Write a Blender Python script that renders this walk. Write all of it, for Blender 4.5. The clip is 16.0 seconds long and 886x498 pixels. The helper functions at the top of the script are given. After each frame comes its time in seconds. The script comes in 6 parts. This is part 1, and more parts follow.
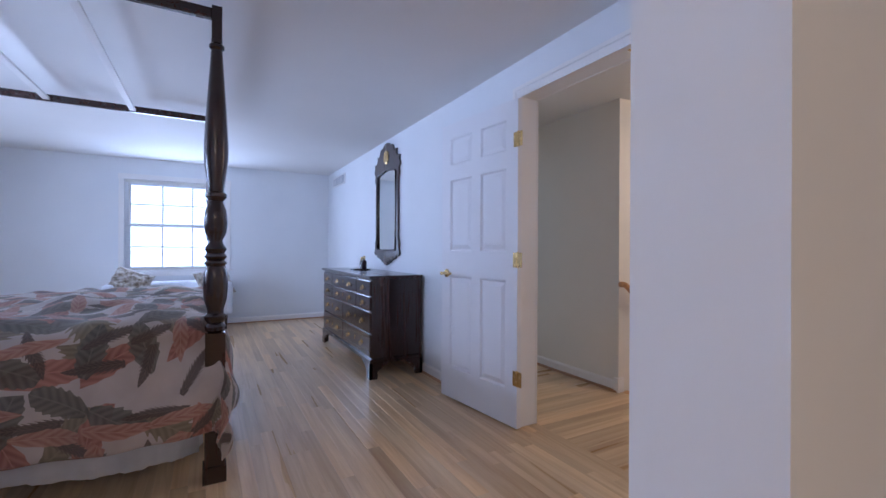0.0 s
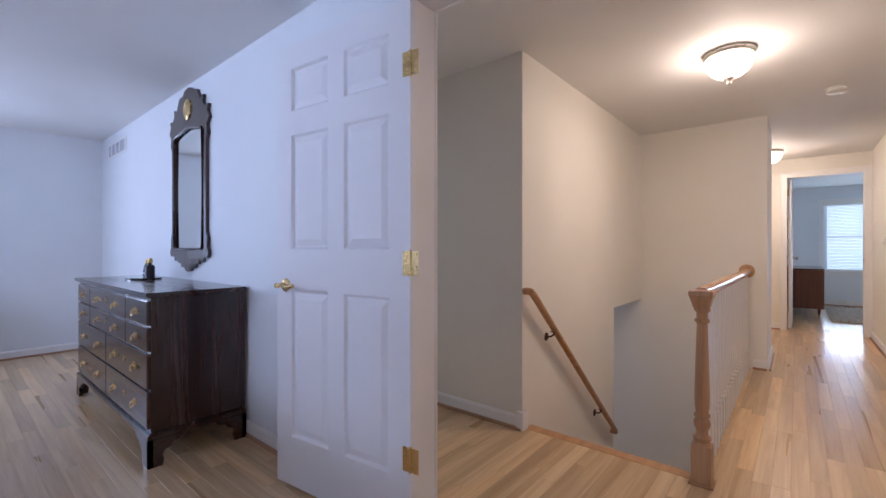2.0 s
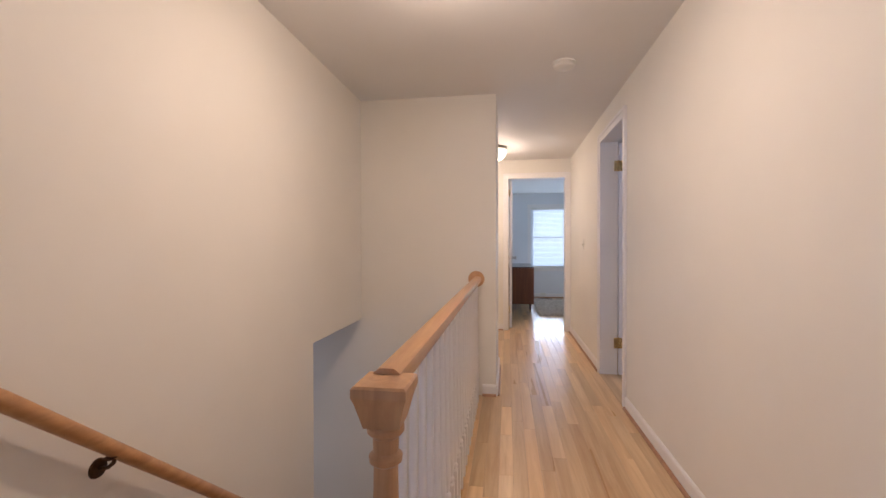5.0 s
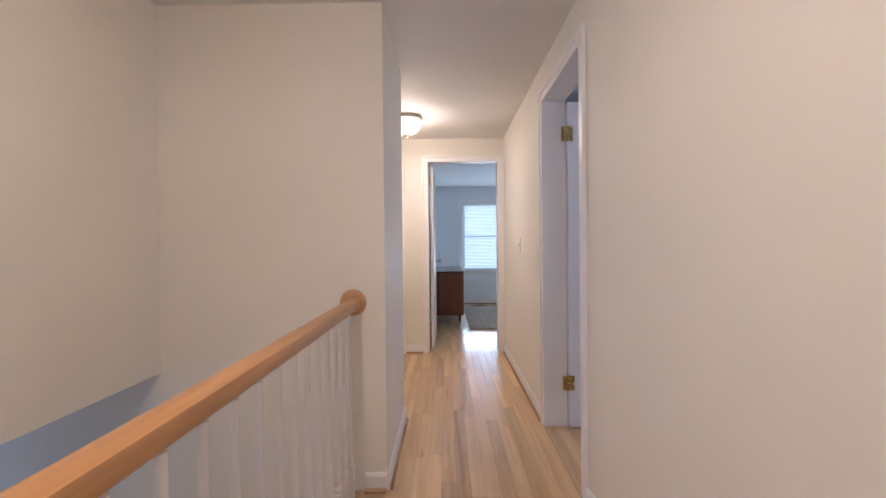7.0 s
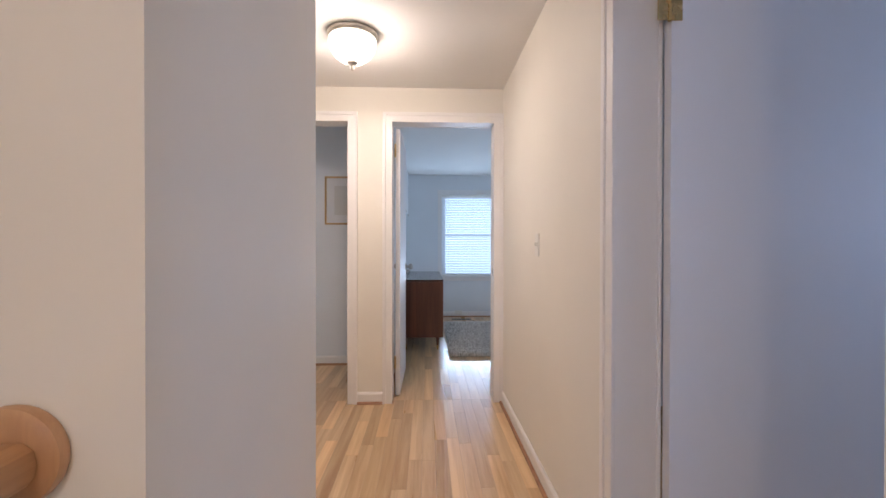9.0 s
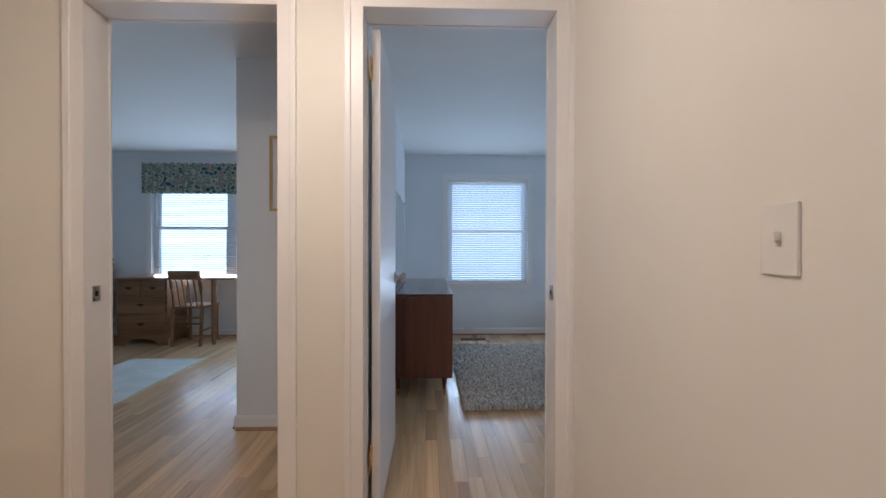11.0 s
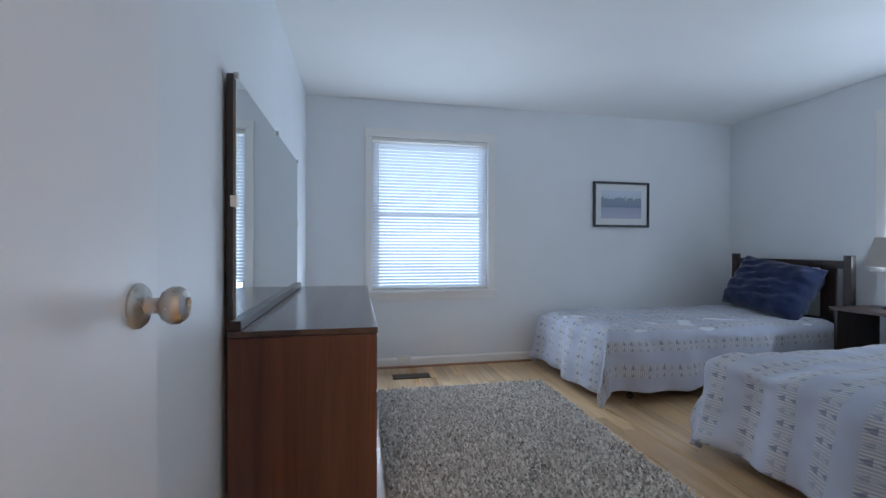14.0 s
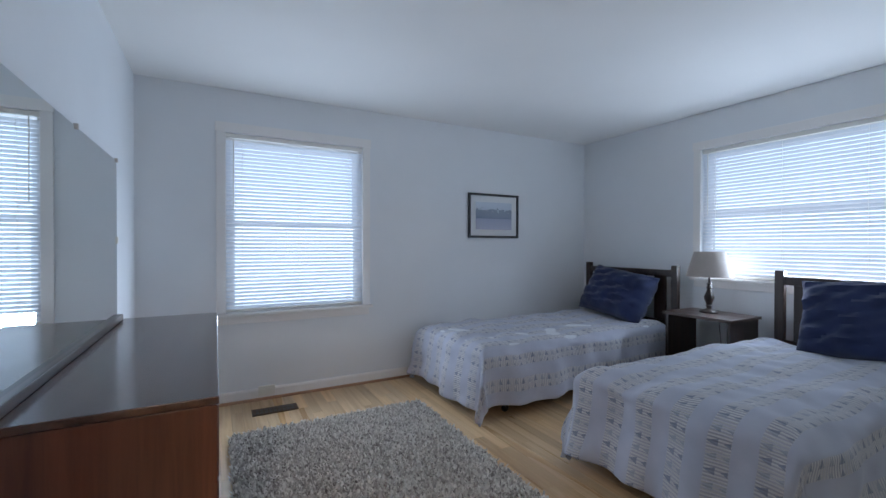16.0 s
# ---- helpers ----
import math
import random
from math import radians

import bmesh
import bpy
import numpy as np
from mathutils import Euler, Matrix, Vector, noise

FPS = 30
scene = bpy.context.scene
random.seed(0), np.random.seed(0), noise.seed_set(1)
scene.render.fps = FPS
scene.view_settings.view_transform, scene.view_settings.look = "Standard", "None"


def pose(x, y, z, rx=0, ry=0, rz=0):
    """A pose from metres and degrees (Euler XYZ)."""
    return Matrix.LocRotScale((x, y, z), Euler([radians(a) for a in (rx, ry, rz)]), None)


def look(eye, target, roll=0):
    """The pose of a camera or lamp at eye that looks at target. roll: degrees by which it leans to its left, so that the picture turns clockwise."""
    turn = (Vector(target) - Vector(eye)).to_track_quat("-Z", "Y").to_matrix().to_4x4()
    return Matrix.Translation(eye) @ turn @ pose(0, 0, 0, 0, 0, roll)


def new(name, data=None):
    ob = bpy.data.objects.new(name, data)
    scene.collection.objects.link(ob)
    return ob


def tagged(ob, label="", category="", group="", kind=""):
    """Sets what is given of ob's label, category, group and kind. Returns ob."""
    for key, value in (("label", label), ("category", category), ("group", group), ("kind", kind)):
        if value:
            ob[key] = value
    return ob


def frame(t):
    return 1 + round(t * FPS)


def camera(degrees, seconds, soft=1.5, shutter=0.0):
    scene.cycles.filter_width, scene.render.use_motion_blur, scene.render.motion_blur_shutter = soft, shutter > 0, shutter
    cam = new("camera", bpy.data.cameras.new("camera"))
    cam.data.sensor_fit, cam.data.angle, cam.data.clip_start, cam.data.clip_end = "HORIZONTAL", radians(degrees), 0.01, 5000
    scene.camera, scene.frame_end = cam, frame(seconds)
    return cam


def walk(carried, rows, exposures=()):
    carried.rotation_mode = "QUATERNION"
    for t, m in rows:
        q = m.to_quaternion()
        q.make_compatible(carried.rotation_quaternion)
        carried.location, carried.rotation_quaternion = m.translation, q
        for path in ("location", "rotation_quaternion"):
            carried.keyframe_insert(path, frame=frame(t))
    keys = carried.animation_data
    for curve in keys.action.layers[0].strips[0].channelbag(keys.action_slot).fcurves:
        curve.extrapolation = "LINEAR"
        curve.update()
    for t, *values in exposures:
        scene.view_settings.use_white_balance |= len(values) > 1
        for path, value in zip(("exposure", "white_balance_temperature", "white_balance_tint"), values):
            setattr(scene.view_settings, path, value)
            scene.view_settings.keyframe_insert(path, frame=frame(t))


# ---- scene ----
cam = camera(92.7, 16.0)

PATH = [
    (0, (0.224, -0.058, 1.101), (-1.524, 0.913, 1.103), 0.3),
    (0.5, (-0.081, 0.025, 1.1), (-1.727, 1.16, 1.101), 0.4),
    (1, (-0.334, 0.152, 1.096), (-1.854, 1.452, 1.101), 0.3),
    (1.5, (-0.546, 0.296, 1.093), (-1.952, 1.718, 1.093), 0.1),
    (2, (-0.71, 0.471, 1.093), (-1.995, 2.003, 1.091), 0.0),
    (2.5, (-0.843, 0.684, 1.097), (-2.02, 2.301, 1.09), -0.2),
    (3, (-0.947, 0.899, 1.1), (-2.016, 2.59, 1.095), -0.3),
    (3.5, (-0.961, 1.136, 1.124), (-1.888, 2.908, 1.114), -0.4),
    (4, (-0.942, 1.422, 1.133), (-1.654, 3.291, 1.121), -0.2),
    (4.5, (-0.906, 1.707, 1.134), (-1.395, 3.647, 1.119), -0.1),
    (5, (-0.831, 2.014, 1.141), (-1.133, 3.991, 1.125), -0.1),
    (7.5, (-0.606, 3.587, 1.15), (-0.609, 5.587, 1.133), -0.6),
    (8, (-0.595, 3.931, 1.143), (-0.581, 5.931, 1.129), -0.5),
    (8.5, (-0.584, 4.297, 1.13), (-0.543, 6.296, 1.119), -0.2),
    (9, (-0.568, 4.698, 1.142), (-0.492, 6.697, 1.128), 0.1),
    (11.5, (-0.573, 6.499, 1.132), (-0.51, 8.498, 1.115), 0.2),
    (12, (-0.595, 6.844, 1.118), (-0.537, 8.843, 1.103), 0.3),
    (12.5, (-0.582, 7.149, 1.088), (-0.497, 9.147, 1.078), -0.0),
    (13, (-0.56, 7.439, 1.064), (-0.424, 9.434, 1.049), 0.2),
    (13.5, (-0.518, 7.68, 1.057), (-0.271, 9.664, 1.042), 0.3),
    (14, (-0.455, 7.88, 1.042), (-0.058, 9.84, 1.03), 0.2),
    (14.5, (-0.429, 7.991, 1.067), (0.129, 9.912, 1.053), 0.2),
    (15, (-0.413, 8.065, 1.097), (0.303, 9.932, 1.082), 0.2),
    (15.5, (-0.409, 8.085, 1.128), (0.435, 9.897, 1.112), 0.2),
    (16, (-0.395, 8.076, 1.16), (0.552, 9.837, 1.142), 0.1),
]
EXPOSURES = [(0, -0.1, 5750, 9), (1, -0.1, 5850, 10), (2, 0.0, 6050, 11), (3, 0.05, 6300, 12), (5, 0.05, 6300, 12), (7.5, 0.05, 5800, 9),
             (9, 0.1, 5800, 8), (11.5, -0.3, 5700, 5), (13, -0.1, 5850, 5), (14, 0.12, 6150, 8), (15, 0.1, 6250, 10), (16, 0.0, 6300, 10)]

walk(cam, [(t, look(e, g, r)) for t, e, g, r in PATH], EXPOSURES)

# ---- world, sun, lights ----
H = 2.285
world = bpy.data.worlds.new("world")
scene.world = world
world.use_nodes = True
wn = world.node_tree
sky = wn.nodes.new("ShaderNodeTexSky")
sky.sky_type, sky.sun_disc, sky.sun_elevation, sky.sun_rotation = "NISHITA", False, radians(55), radians(200)
wn.nodes["Background"].inputs["Strength"].default_value = 0.12
wn.links.new(sky.outputs["Color"], wn.nodes["Background"].inputs["Color"])
sun = new("sun", bpy.data.lights.new("sun", "SUN"))
sun.data.energy, sun.data.angle, sun.data.color = 2.0, radians(0.5), (1.0, 0.95, 0.88)
sun.matrix_world = look((0, 0, 20), (-4, 11, 3.5))

DAY = (0.72, 0.84, 1.0)


def day_lamp(x, y, z, rz, w, h, watts, colour=DAY):
    """Sky light standing in the opening of a window; rz turns its beam (0: towards -y)."""
    d = bpy.data.lights.new("window_light", "AREA")
    d.shape, d.size, d.size_y, d.energy, d.color = "RECTANGLE", w, h, watts, colour
    o = new("window_light", d)
    o.matrix_world = pose(x, y, z, 0, 0, rz) @ pose(0, 0, 0, -90, 0, 0)
    return o


def sill_lamp(x, y, z, rz, w, watts, colour=DAY):
    """Strip lamp added just inside the sill, for daylight the slats throw up indoors."""
    d = bpy.data.lights.new("sill_fill_light", "AREA")
    d.shape, d.size, d.size_y, d.energy, d.color = "RECTANGLE", w, 0.10, watts, colour
    o = new("sill_fill_light", d)
    o.matrix_world = pose(x, y, z, 0, 0, rz) @ pose(0, 0, 0, -106, 0, 0)
    return o


def bulb(x, y, z, watts, colour=(1.0, 0.77, 0.63)):
    """A lamp in an opal bowl: most of its light leaves downwards, a little goes up past the rim."""
    d = bpy.data.lights.new("bulb", "POINT")
    d.energy, d.color, d.shadow_soft_size = watts * 0.55, colour, 0.08
    o = new("bulb", d)
    o.location = (x, y, z - 0.03)
    d = bpy.data.lights.new("bowl_light", "AREA")
    d.shape, d.size, d.energy, d.color = "DISK", 0.2, watts * 0.45, colour
    o = new("bowl_light", d)
    o.location = (x, y, z - 0.01)


VIOLET = (0.57, 0.68, 1.0)
BLUE = (0.66, 0.80, 1.0)
# light that enters by each window, and the brightness behind its blind
sill_lamp(0.178, 11.475, 0.70, 0, 0.98, 14, BLUE)
day_lamp(0.178, 11.552, 1.32, 0, 0.96, 1.26, 2.8, BLUE)
day_lamp(0.178, 11.70, 1.32, 0, 1.0, 1.28, 10, BLUE)
sill_lamp(3.215, 9.40, 0.93, -90, 1.55, 22, BLUE)
day_lamp(3.292, 9.40, 1.44, -90, 1.56, 1.02, 2.8, BLUE)
day_lamp(3.44, 9.40, 1.44, -90, 1.6, 1.05, 12, BLUE)
day_lamp(-6.60, -0.40, 1.40, 90, 1.1, 1.12, 34, VIOLET)
day_lamp(-6.79, -0.40, 1.40, 90, 1.15, 1.15, 18, VIOLET)
day_lamp(-3.2, -3.19, 1.40, 180, 1.9, 1.15, 110, VIOLET)
sill_lamp(-3.05, 11.475, 0.77, 0, 1.8, 30, BLUE)
day_lamp(-3.05, 11.70, 1.25, 0, 1.9, 1.1, 20, BLUE)
day_lamp(-6.60, 3.2, 1.30, 90, 1.1, 1.2, 34, BLUE)
day_lamp(-6.79, 3.2, 1.30, 90, 1.1, 1.2, 12, BLUE)
# added lamp at an unseen window, gives the lower landing its violet light
day_lamp(-4.06, 4.82, -0.35, 90, 0.65, 0.9, 6, VIOLET)
# added lamp at an unseen window, brightens the side room and its door
day_lamp(2.39, 5.1, 1.4, -90, 0.75, 0.9, 10, VIOLET)
bulb(-1.03, 3.56, H - 0.125, 24)
bulb(-0.97, 7.0, H - 0.125, 23)
# unseen lamp, added to light the dressing room warmly
bulb(1.35, -0.75, H - 0.085, 24)

# ---- materials ----


def nodes_of(name):
    m = bpy.data.materials.new(name)
    m.use_nodes = True
    t = m.node_tree
    return m, t, t.nodes["Principled BSDF"]


def node(t, kind, **values):
    n = t.nodes.new(kind)
    for k, v in values.items():
        n.inputs[k.replace("_", " ")].default_value = v
    return n


def ramp(t, source, stops):
    r = t.nodes.new("ShaderNodeValToRGB")
    while len(r.color_ramp.elements) < len(stops):
        r.color_ramp.elements.new(0.5)
    for e, (p, c) in zip(r.color_ramp.elements, stops):
        e.position, e.color = p, (*c, 1)
    t.links.new(source, r.inputs["Fac"])
    return r.outputs["Color"]


def math_node(t, op, a, b=0.0, c=0.0):
    n = t.nodes.new("ShaderNodeMath")
    n.operation = op
    for i, v in enumerate((a, b, c)):
        if isinstance(v, (int, float)):
            n.inputs[i].default_value = v
        else:
            t.links.new(v, n.inputs[i])
    return n.outputs[0]


def mix(t, fac, a, b, blend="MIX"):
    n = t.nodes.new("ShaderNodeMix")
    n.data_type, n.blend_type = "RGBA", blend
    for i, v in ((0, fac), (6, a), (7, b)):
        if isinstance(v, (int, float)):
            n.inputs[i].default_value = v
        elif isinstance(v, tuple):
            n.inputs[i].default_value = (*v, 1)
        else:
            t.links.new(v, n.inputs[i])
    return n.outputs[2]


def bump(t, bsdf, height, strength, distance=0.002):
    b = t.nodes.new("ShaderNodeBump")
    b.inputs["Strength"].default_value, b.inputs["Distance"].default_value = strength, distance
    t.links.new(height, b.inputs["Height"])
    t.links.new(b.outputs["Normal"], bsdf.inputs["Normal"])


def position(t, scale=(1, 1, 1), shift=None):
    g = t.nodes.new("ShaderNodeNewGeometry")
    mp = t.nodes.new("ShaderNodeMapping")
    mp.inputs["Scale"].default_value = scale
    t.links.new(g.outputs["Position"], mp.inputs["Vector"])
    if shift is not None:
        t.links.new(shift, mp.inputs["Location"])
    return mp.outputs["Vector"]


def paint(name, colour, rough=0.5, spread=0.05, grain=160, relief=0.12, stipple=0.0006):
    m, t, b = nodes_of(name)
    v = position(t)
    big = node(t, "ShaderNodeTexNoise", Scale=1.3, Detail=4)
    fine = node(t, "ShaderNodeTexNoise", Scale=grain, Detail=2)
    t.links.new(v, big.inputs["Vector"])
    t.links.new(v, fine.inputs["Vector"])
    lo = tuple(c * (1 - spread) for c in colour)
    hi = tuple(min(1, c * (1 + spread)) for c in colour)
    t.links.new(ramp(t, big.outputs["Fac"], [(0.3, lo), (0.7, hi)]), b.inputs["Base Color"])
    t.links.new(math_node(t, "MULTIPLY_ADD", big.outputs["Fac"], 0.16, rough - 0.08), b.inputs["Roughness"])
    bump(t, b, fine.outputs["Fac"], relief, stipple)
    return m


def wood(name, dark, light, rough=0.3, axis="x", fine=1.0, pieces="", coat=0.0, spread=0.30):
    """Wood grain along one axis; pieces: 'object' or 'island' varies board by board."""
    m, t, b = nodes_of(name)
    shift = rnd = None
    if pieces == "object":
        rnd = t.nodes.new("ShaderNodeObjectInfo").outputs["Random"]
    elif pieces == "island":
        rnd = t.nodes.new("ShaderNodeNewGeometry").outputs["Random Per Island"]
    if rnd is not None:
        cx = t.nodes.new("ShaderNodeCombineXYZ")
        for i, k in enumerate((37.0, 91.0, 53.0)):
            t.links.new(math_node(t, "MULTIPLY", rnd, k), cx.inputs[i])
        shift = cx.outputs[0]
    sc = {"x": (1.6, 34, 34), "y": (34, 1.6, 34), "z": (34, 34, 1.6)}[axis]
    v = position(t, tuple(s * fine for s in sc), shift)
    a = node(t, "ShaderNodeTexNoise", Scale=1.0, Detail=6, Roughness=0.62, Distortion=0.6)
    t.links.new(v, a.inputs["Vector"])
    sc2 = tuple(s * fine * 0.22 for s in sc)
    c = node(t, "ShaderNodeTexNoise", Scale=1.0, Detail=3, Distortion=1.2)
    t.links.new(position(t, sc2, shift), c.inputs["Vector"])
    f = math_node(t, "MULTIPLY_ADD", a.outputs["Fac"], 0.6, math_node(t, "MULTIPLY", c.outputs["Fac"], 0.4))
    col = ramp(t, f, [(0.36, dark), (0.62, light)])
    if rnd is not None:
        low = tuple(1 - spread * k for k in (0.85, 1.0, 1.15))
        tone = ramp(t, rnd, [(0.0, low), (0.3, tuple(1 - (1 - l) * 0.45 for l in low)), (0.65, (1, 1, 1)), (1.0, (1.12, 1.06, 0.96))])
        col = mix(t, 1.0, col, tone, "MULTIPLY")
    t.links.new(col, b.inputs["Base Color"])
    t.links.new(math_node(t, "MULTIPLY_ADD", c.outputs["Fac"], 0.22, rough - 0.1), b.inputs["Roughness"])
    b.inputs["Coat Weight"].default_value, b.inputs["Coat Roughness"].default_value = coat, 0.14
    bump(t, b, a.outputs["Fac"], 0.12, 0.0008)
    return m


def metal(name, colour, rough):
    m, t, b = nodes_of(name)
    n = node(t, "ShaderNodeTexNoise", Scale=45, Detail=4)
    t.links.new(position(t), n.inputs["Vector"])
    b.inputs["Metallic"].default_value = 1.0
    t.links.new(ramp(t, n.outputs["Fac"], [(0.3, tuple(c * 0.82 for c in colour)), (0.7, colour)]), b.inputs["Base Color"])
    t.links.new(math_node(t, "MULTIPLY_ADD", n.outputs["Fac"], 0.2, rough - 0.1), b.inputs["Roughness"])
    return m


def fabric(name, colour, colour2=None, rough=0.9, weave=700, spots=6.0):
    m, t, b = nodes_of(name)
    v = position(t)
    n = node(t, "ShaderNodeTexNoise", Scale=spots, Detail=5)
    w = node(t, "ShaderNodeTexNoise", Scale=weave, Detail=1)
    t.links.new(v, n.inputs["Vector"])
    t.links.new(v, w.inputs["Vector"])
    c2 = colour2 or tuple(c * 0.86 for c in colour)
    t.links.new(ramp(t, n.outputs["Fac"], [(0.35, c2), (0.65, colour)]), b.inputs["Base Color"])
    b.inputs["Roughness"].default_value = rough
    b.inputs["Sheen Weight"].default_value = 0.25
    bump(t, b, w.outputs["Fac"], 0.35, 0.001)
    return m


WALL = paint("wall_paint_cream", (0.81, 0.775, 0.70), 0.62, 0.03)
WALL_COOL = paint("wall_paint_white", (0.78, 0.80, 0.82), 0.6, 0.03)
CEIL = paint("ceiling_paint", (0.80, 0.79, 0.77), 0.7, 0.02, 90, 0.2)
TRIM = paint("trim_gloss_white", (0.84, 0.82, 0.80), 0.38, 0.02, 60, 0.05)
DOORW = paint("door_white", (0.80, 0.80, 0.82), 0.5, 0.02, 70, 0.06)
OAK_D, OAK_L = (0.52, 0.325, 0.165), (0.76, 0.555, 0.325)
FLOOR_X = wood("oak_floor_x", OAK_D, OAK_L, 0.30, "x", 0.8, "object", 0.25)
FLOOR_Y = wood("oak_floor_y", OAK_D, OAK_L, 0.30, "y", 0.8, "object", 0.25)
FLOOR_XI = wood("oak_floor_x_far", OAK_D, OAK_L, 0.30, "x", 0.8, "island", 0.25)
FLOOR_YI = wood("oak_floor_y_far", OAK_D, OAK_L, 0.30, "y", 0.8, "island", 0.25)
SUB = paint("subfloor", (0.10, 0.06, 0.035), 0.8)
OAK_RAIL = wood("oak_rail", (0.36, 0.17, 0.065), (0.56, 0.30, 0.13), 0.33, "y", 1.0, "", 0.3)
OAK_POST = wood("oak_post", (0.36, 0.18, 0.08), (0.55, 0.31, 0.15), 0.36, "z", 1.0, "", 0.2)
SHOE = wood("shoe_moulding", (0.30, 0.15, 0.08), (0.45, 0.25, 0.14), 0.4, "x")
MAHOG = wood("dark_mahogany", (0.016, 0.006, 0.005), (0.055, 0.018, 0.013), 0.24, "x", 1.0, "", 0.5)
MAHOG_Z = wood("dark_mahogany_upright", (0.014, 0.006, 0.005), (0.05, 0.017, 0.012), 0.24, "z", 1.0, "", 0.5)
WALNUT = wood("walnut_veneer", (0.075, 0.020, 0.010), (0.17, 0.052, 0.024), 0.36, "z", 0.8, "", 0.3)
WALNUT_TOP = wood("walnut_top", (0.05, 0.022, 0.015), (0.11, 0.05, 0.033), 0.22, "y", 0.8, "", 0.5)
ESPRESSO = wood("espresso_wood", (0.018, 0.010, 0.008), (0.05, 0.028, 0.02), 0.35, "z", 1.0, "", 0.15)
ESPRESSO_Y = wood("espresso_wood_level", (0.03, 0.016, 0.012), (0.085, 0.045, 0.032), 0.3, "y", 1.0, "", 0.2)
MAPLE = wood("maple_furniture", (0.16, 0.08, 0.035), (0.30, 0.16, 0.075), 0.35, "x", 1.0, "", 0.2)
PINE = wood("pale_pine", (0.42, 0.27, 0.12), (0.58, 0.40, 0.20), 0.45, "z")
BRASS = metal("brass", (0.80, 0.58, 0.26), 0.26)
NICKEL = metal("satin_nickel", (0.62, 0.58, 0.54), 0.3)
BRONZE = metal("dark_bronze", (0.10, 0.06, 0.04), 0.42)
PLASTIC = paint("ivory_plastic", (0.78, 0.76, 0.70), 0.35, 0.01, 40, 0.02)
BLACK = paint("black_paint", (0.012, 0.012, 0.013), 0.35, 0.1)
MAT = paint("picture_mat", (0.72, 0.73, 0.74), 0.8, 0.01)
SHEET = fabric("white_bed_linen", (0.72, 0.74, 0.78))
NAVY = fabric("navy_pillowcase", (0.018, 0.030, 0.095), (0.010, 0.019, 0.065))
SHADE_CLOTH = fabric("linen_lampshade", (0.46, 0.41, 0.37))
TICKING = fabric("box_spring_cloth", (0.42, 0.34, 0.30))

MIRROR, _t, _b = nodes_of("mirror_glass")
_b.inputs["Metallic"].default_value, _b.inputs["Roughness"].default_value = 1.0, 0.015
_b.inputs["Base Color"].default_value = (0.84, 0.88, 0.88, 1)
PANE, _t, _b = nodes_of("window_glass")
_b.inputs["Transmission Weight"].default_value, _b.inputs["Roughness"].default_value = 1.0, 0.0
_b.inputs["IOR"].default_value = 1.45
DARKGLASS, _t, _b = nodes_of("amber_bottle_glass")
_b.inputs["Base Color"].default_value = (0.02, 0.012, 0.02, 1)
_b.inputs["Roughness"].default_value = 0.06
CLEARGLASS, _t, _b = nodes_of("clear_bottle_glass")
_b.inputs["Base Color"].default_value = (0.75, 0.75, 0.78, 1)
_b.inputs["Transmission Weight"].default_value, _b.inputs["Roughness"].default_value = 0.8, 0.05
OPAL, _t, _b = nodes_of("lit_opal_glass")
_b.inputs["Base Color"].default_value = (0.85, 0.8, 0.72, 1)
_b.inputs["Roughness"].default_value = 0.25
_b.inputs["Emission Color"].default_value = (1.0, 0.86, 0.66, 1)
_b.inputs["Emission Strength"].default_value = 3.0

SLAT, _t, _b = nodes_of("blind_slat")
_b.inputs["Base Color"].default_value = (0.83, 0.85, 0.88, 1)
_b.inputs["Roughness"].default_value = 0.4
_tr = _t.nodes.new("ShaderNodeBsdfTranslucent")
_tr.inputs["Color"].default_value = (0.72, 0.77, 0.84, 1)
_mx = _t.nodes.new("ShaderNodeMixShader")
_mx.inputs[0].default_value = 0.44
_t.links.new(_b.outputs[0], _mx.inputs[1])
_t.links.new(_tr.outputs[0], _mx.inputs[2])
_t.links.new(_mx.outputs[0], _t.nodes["Material Output"].inputs["Surface"])


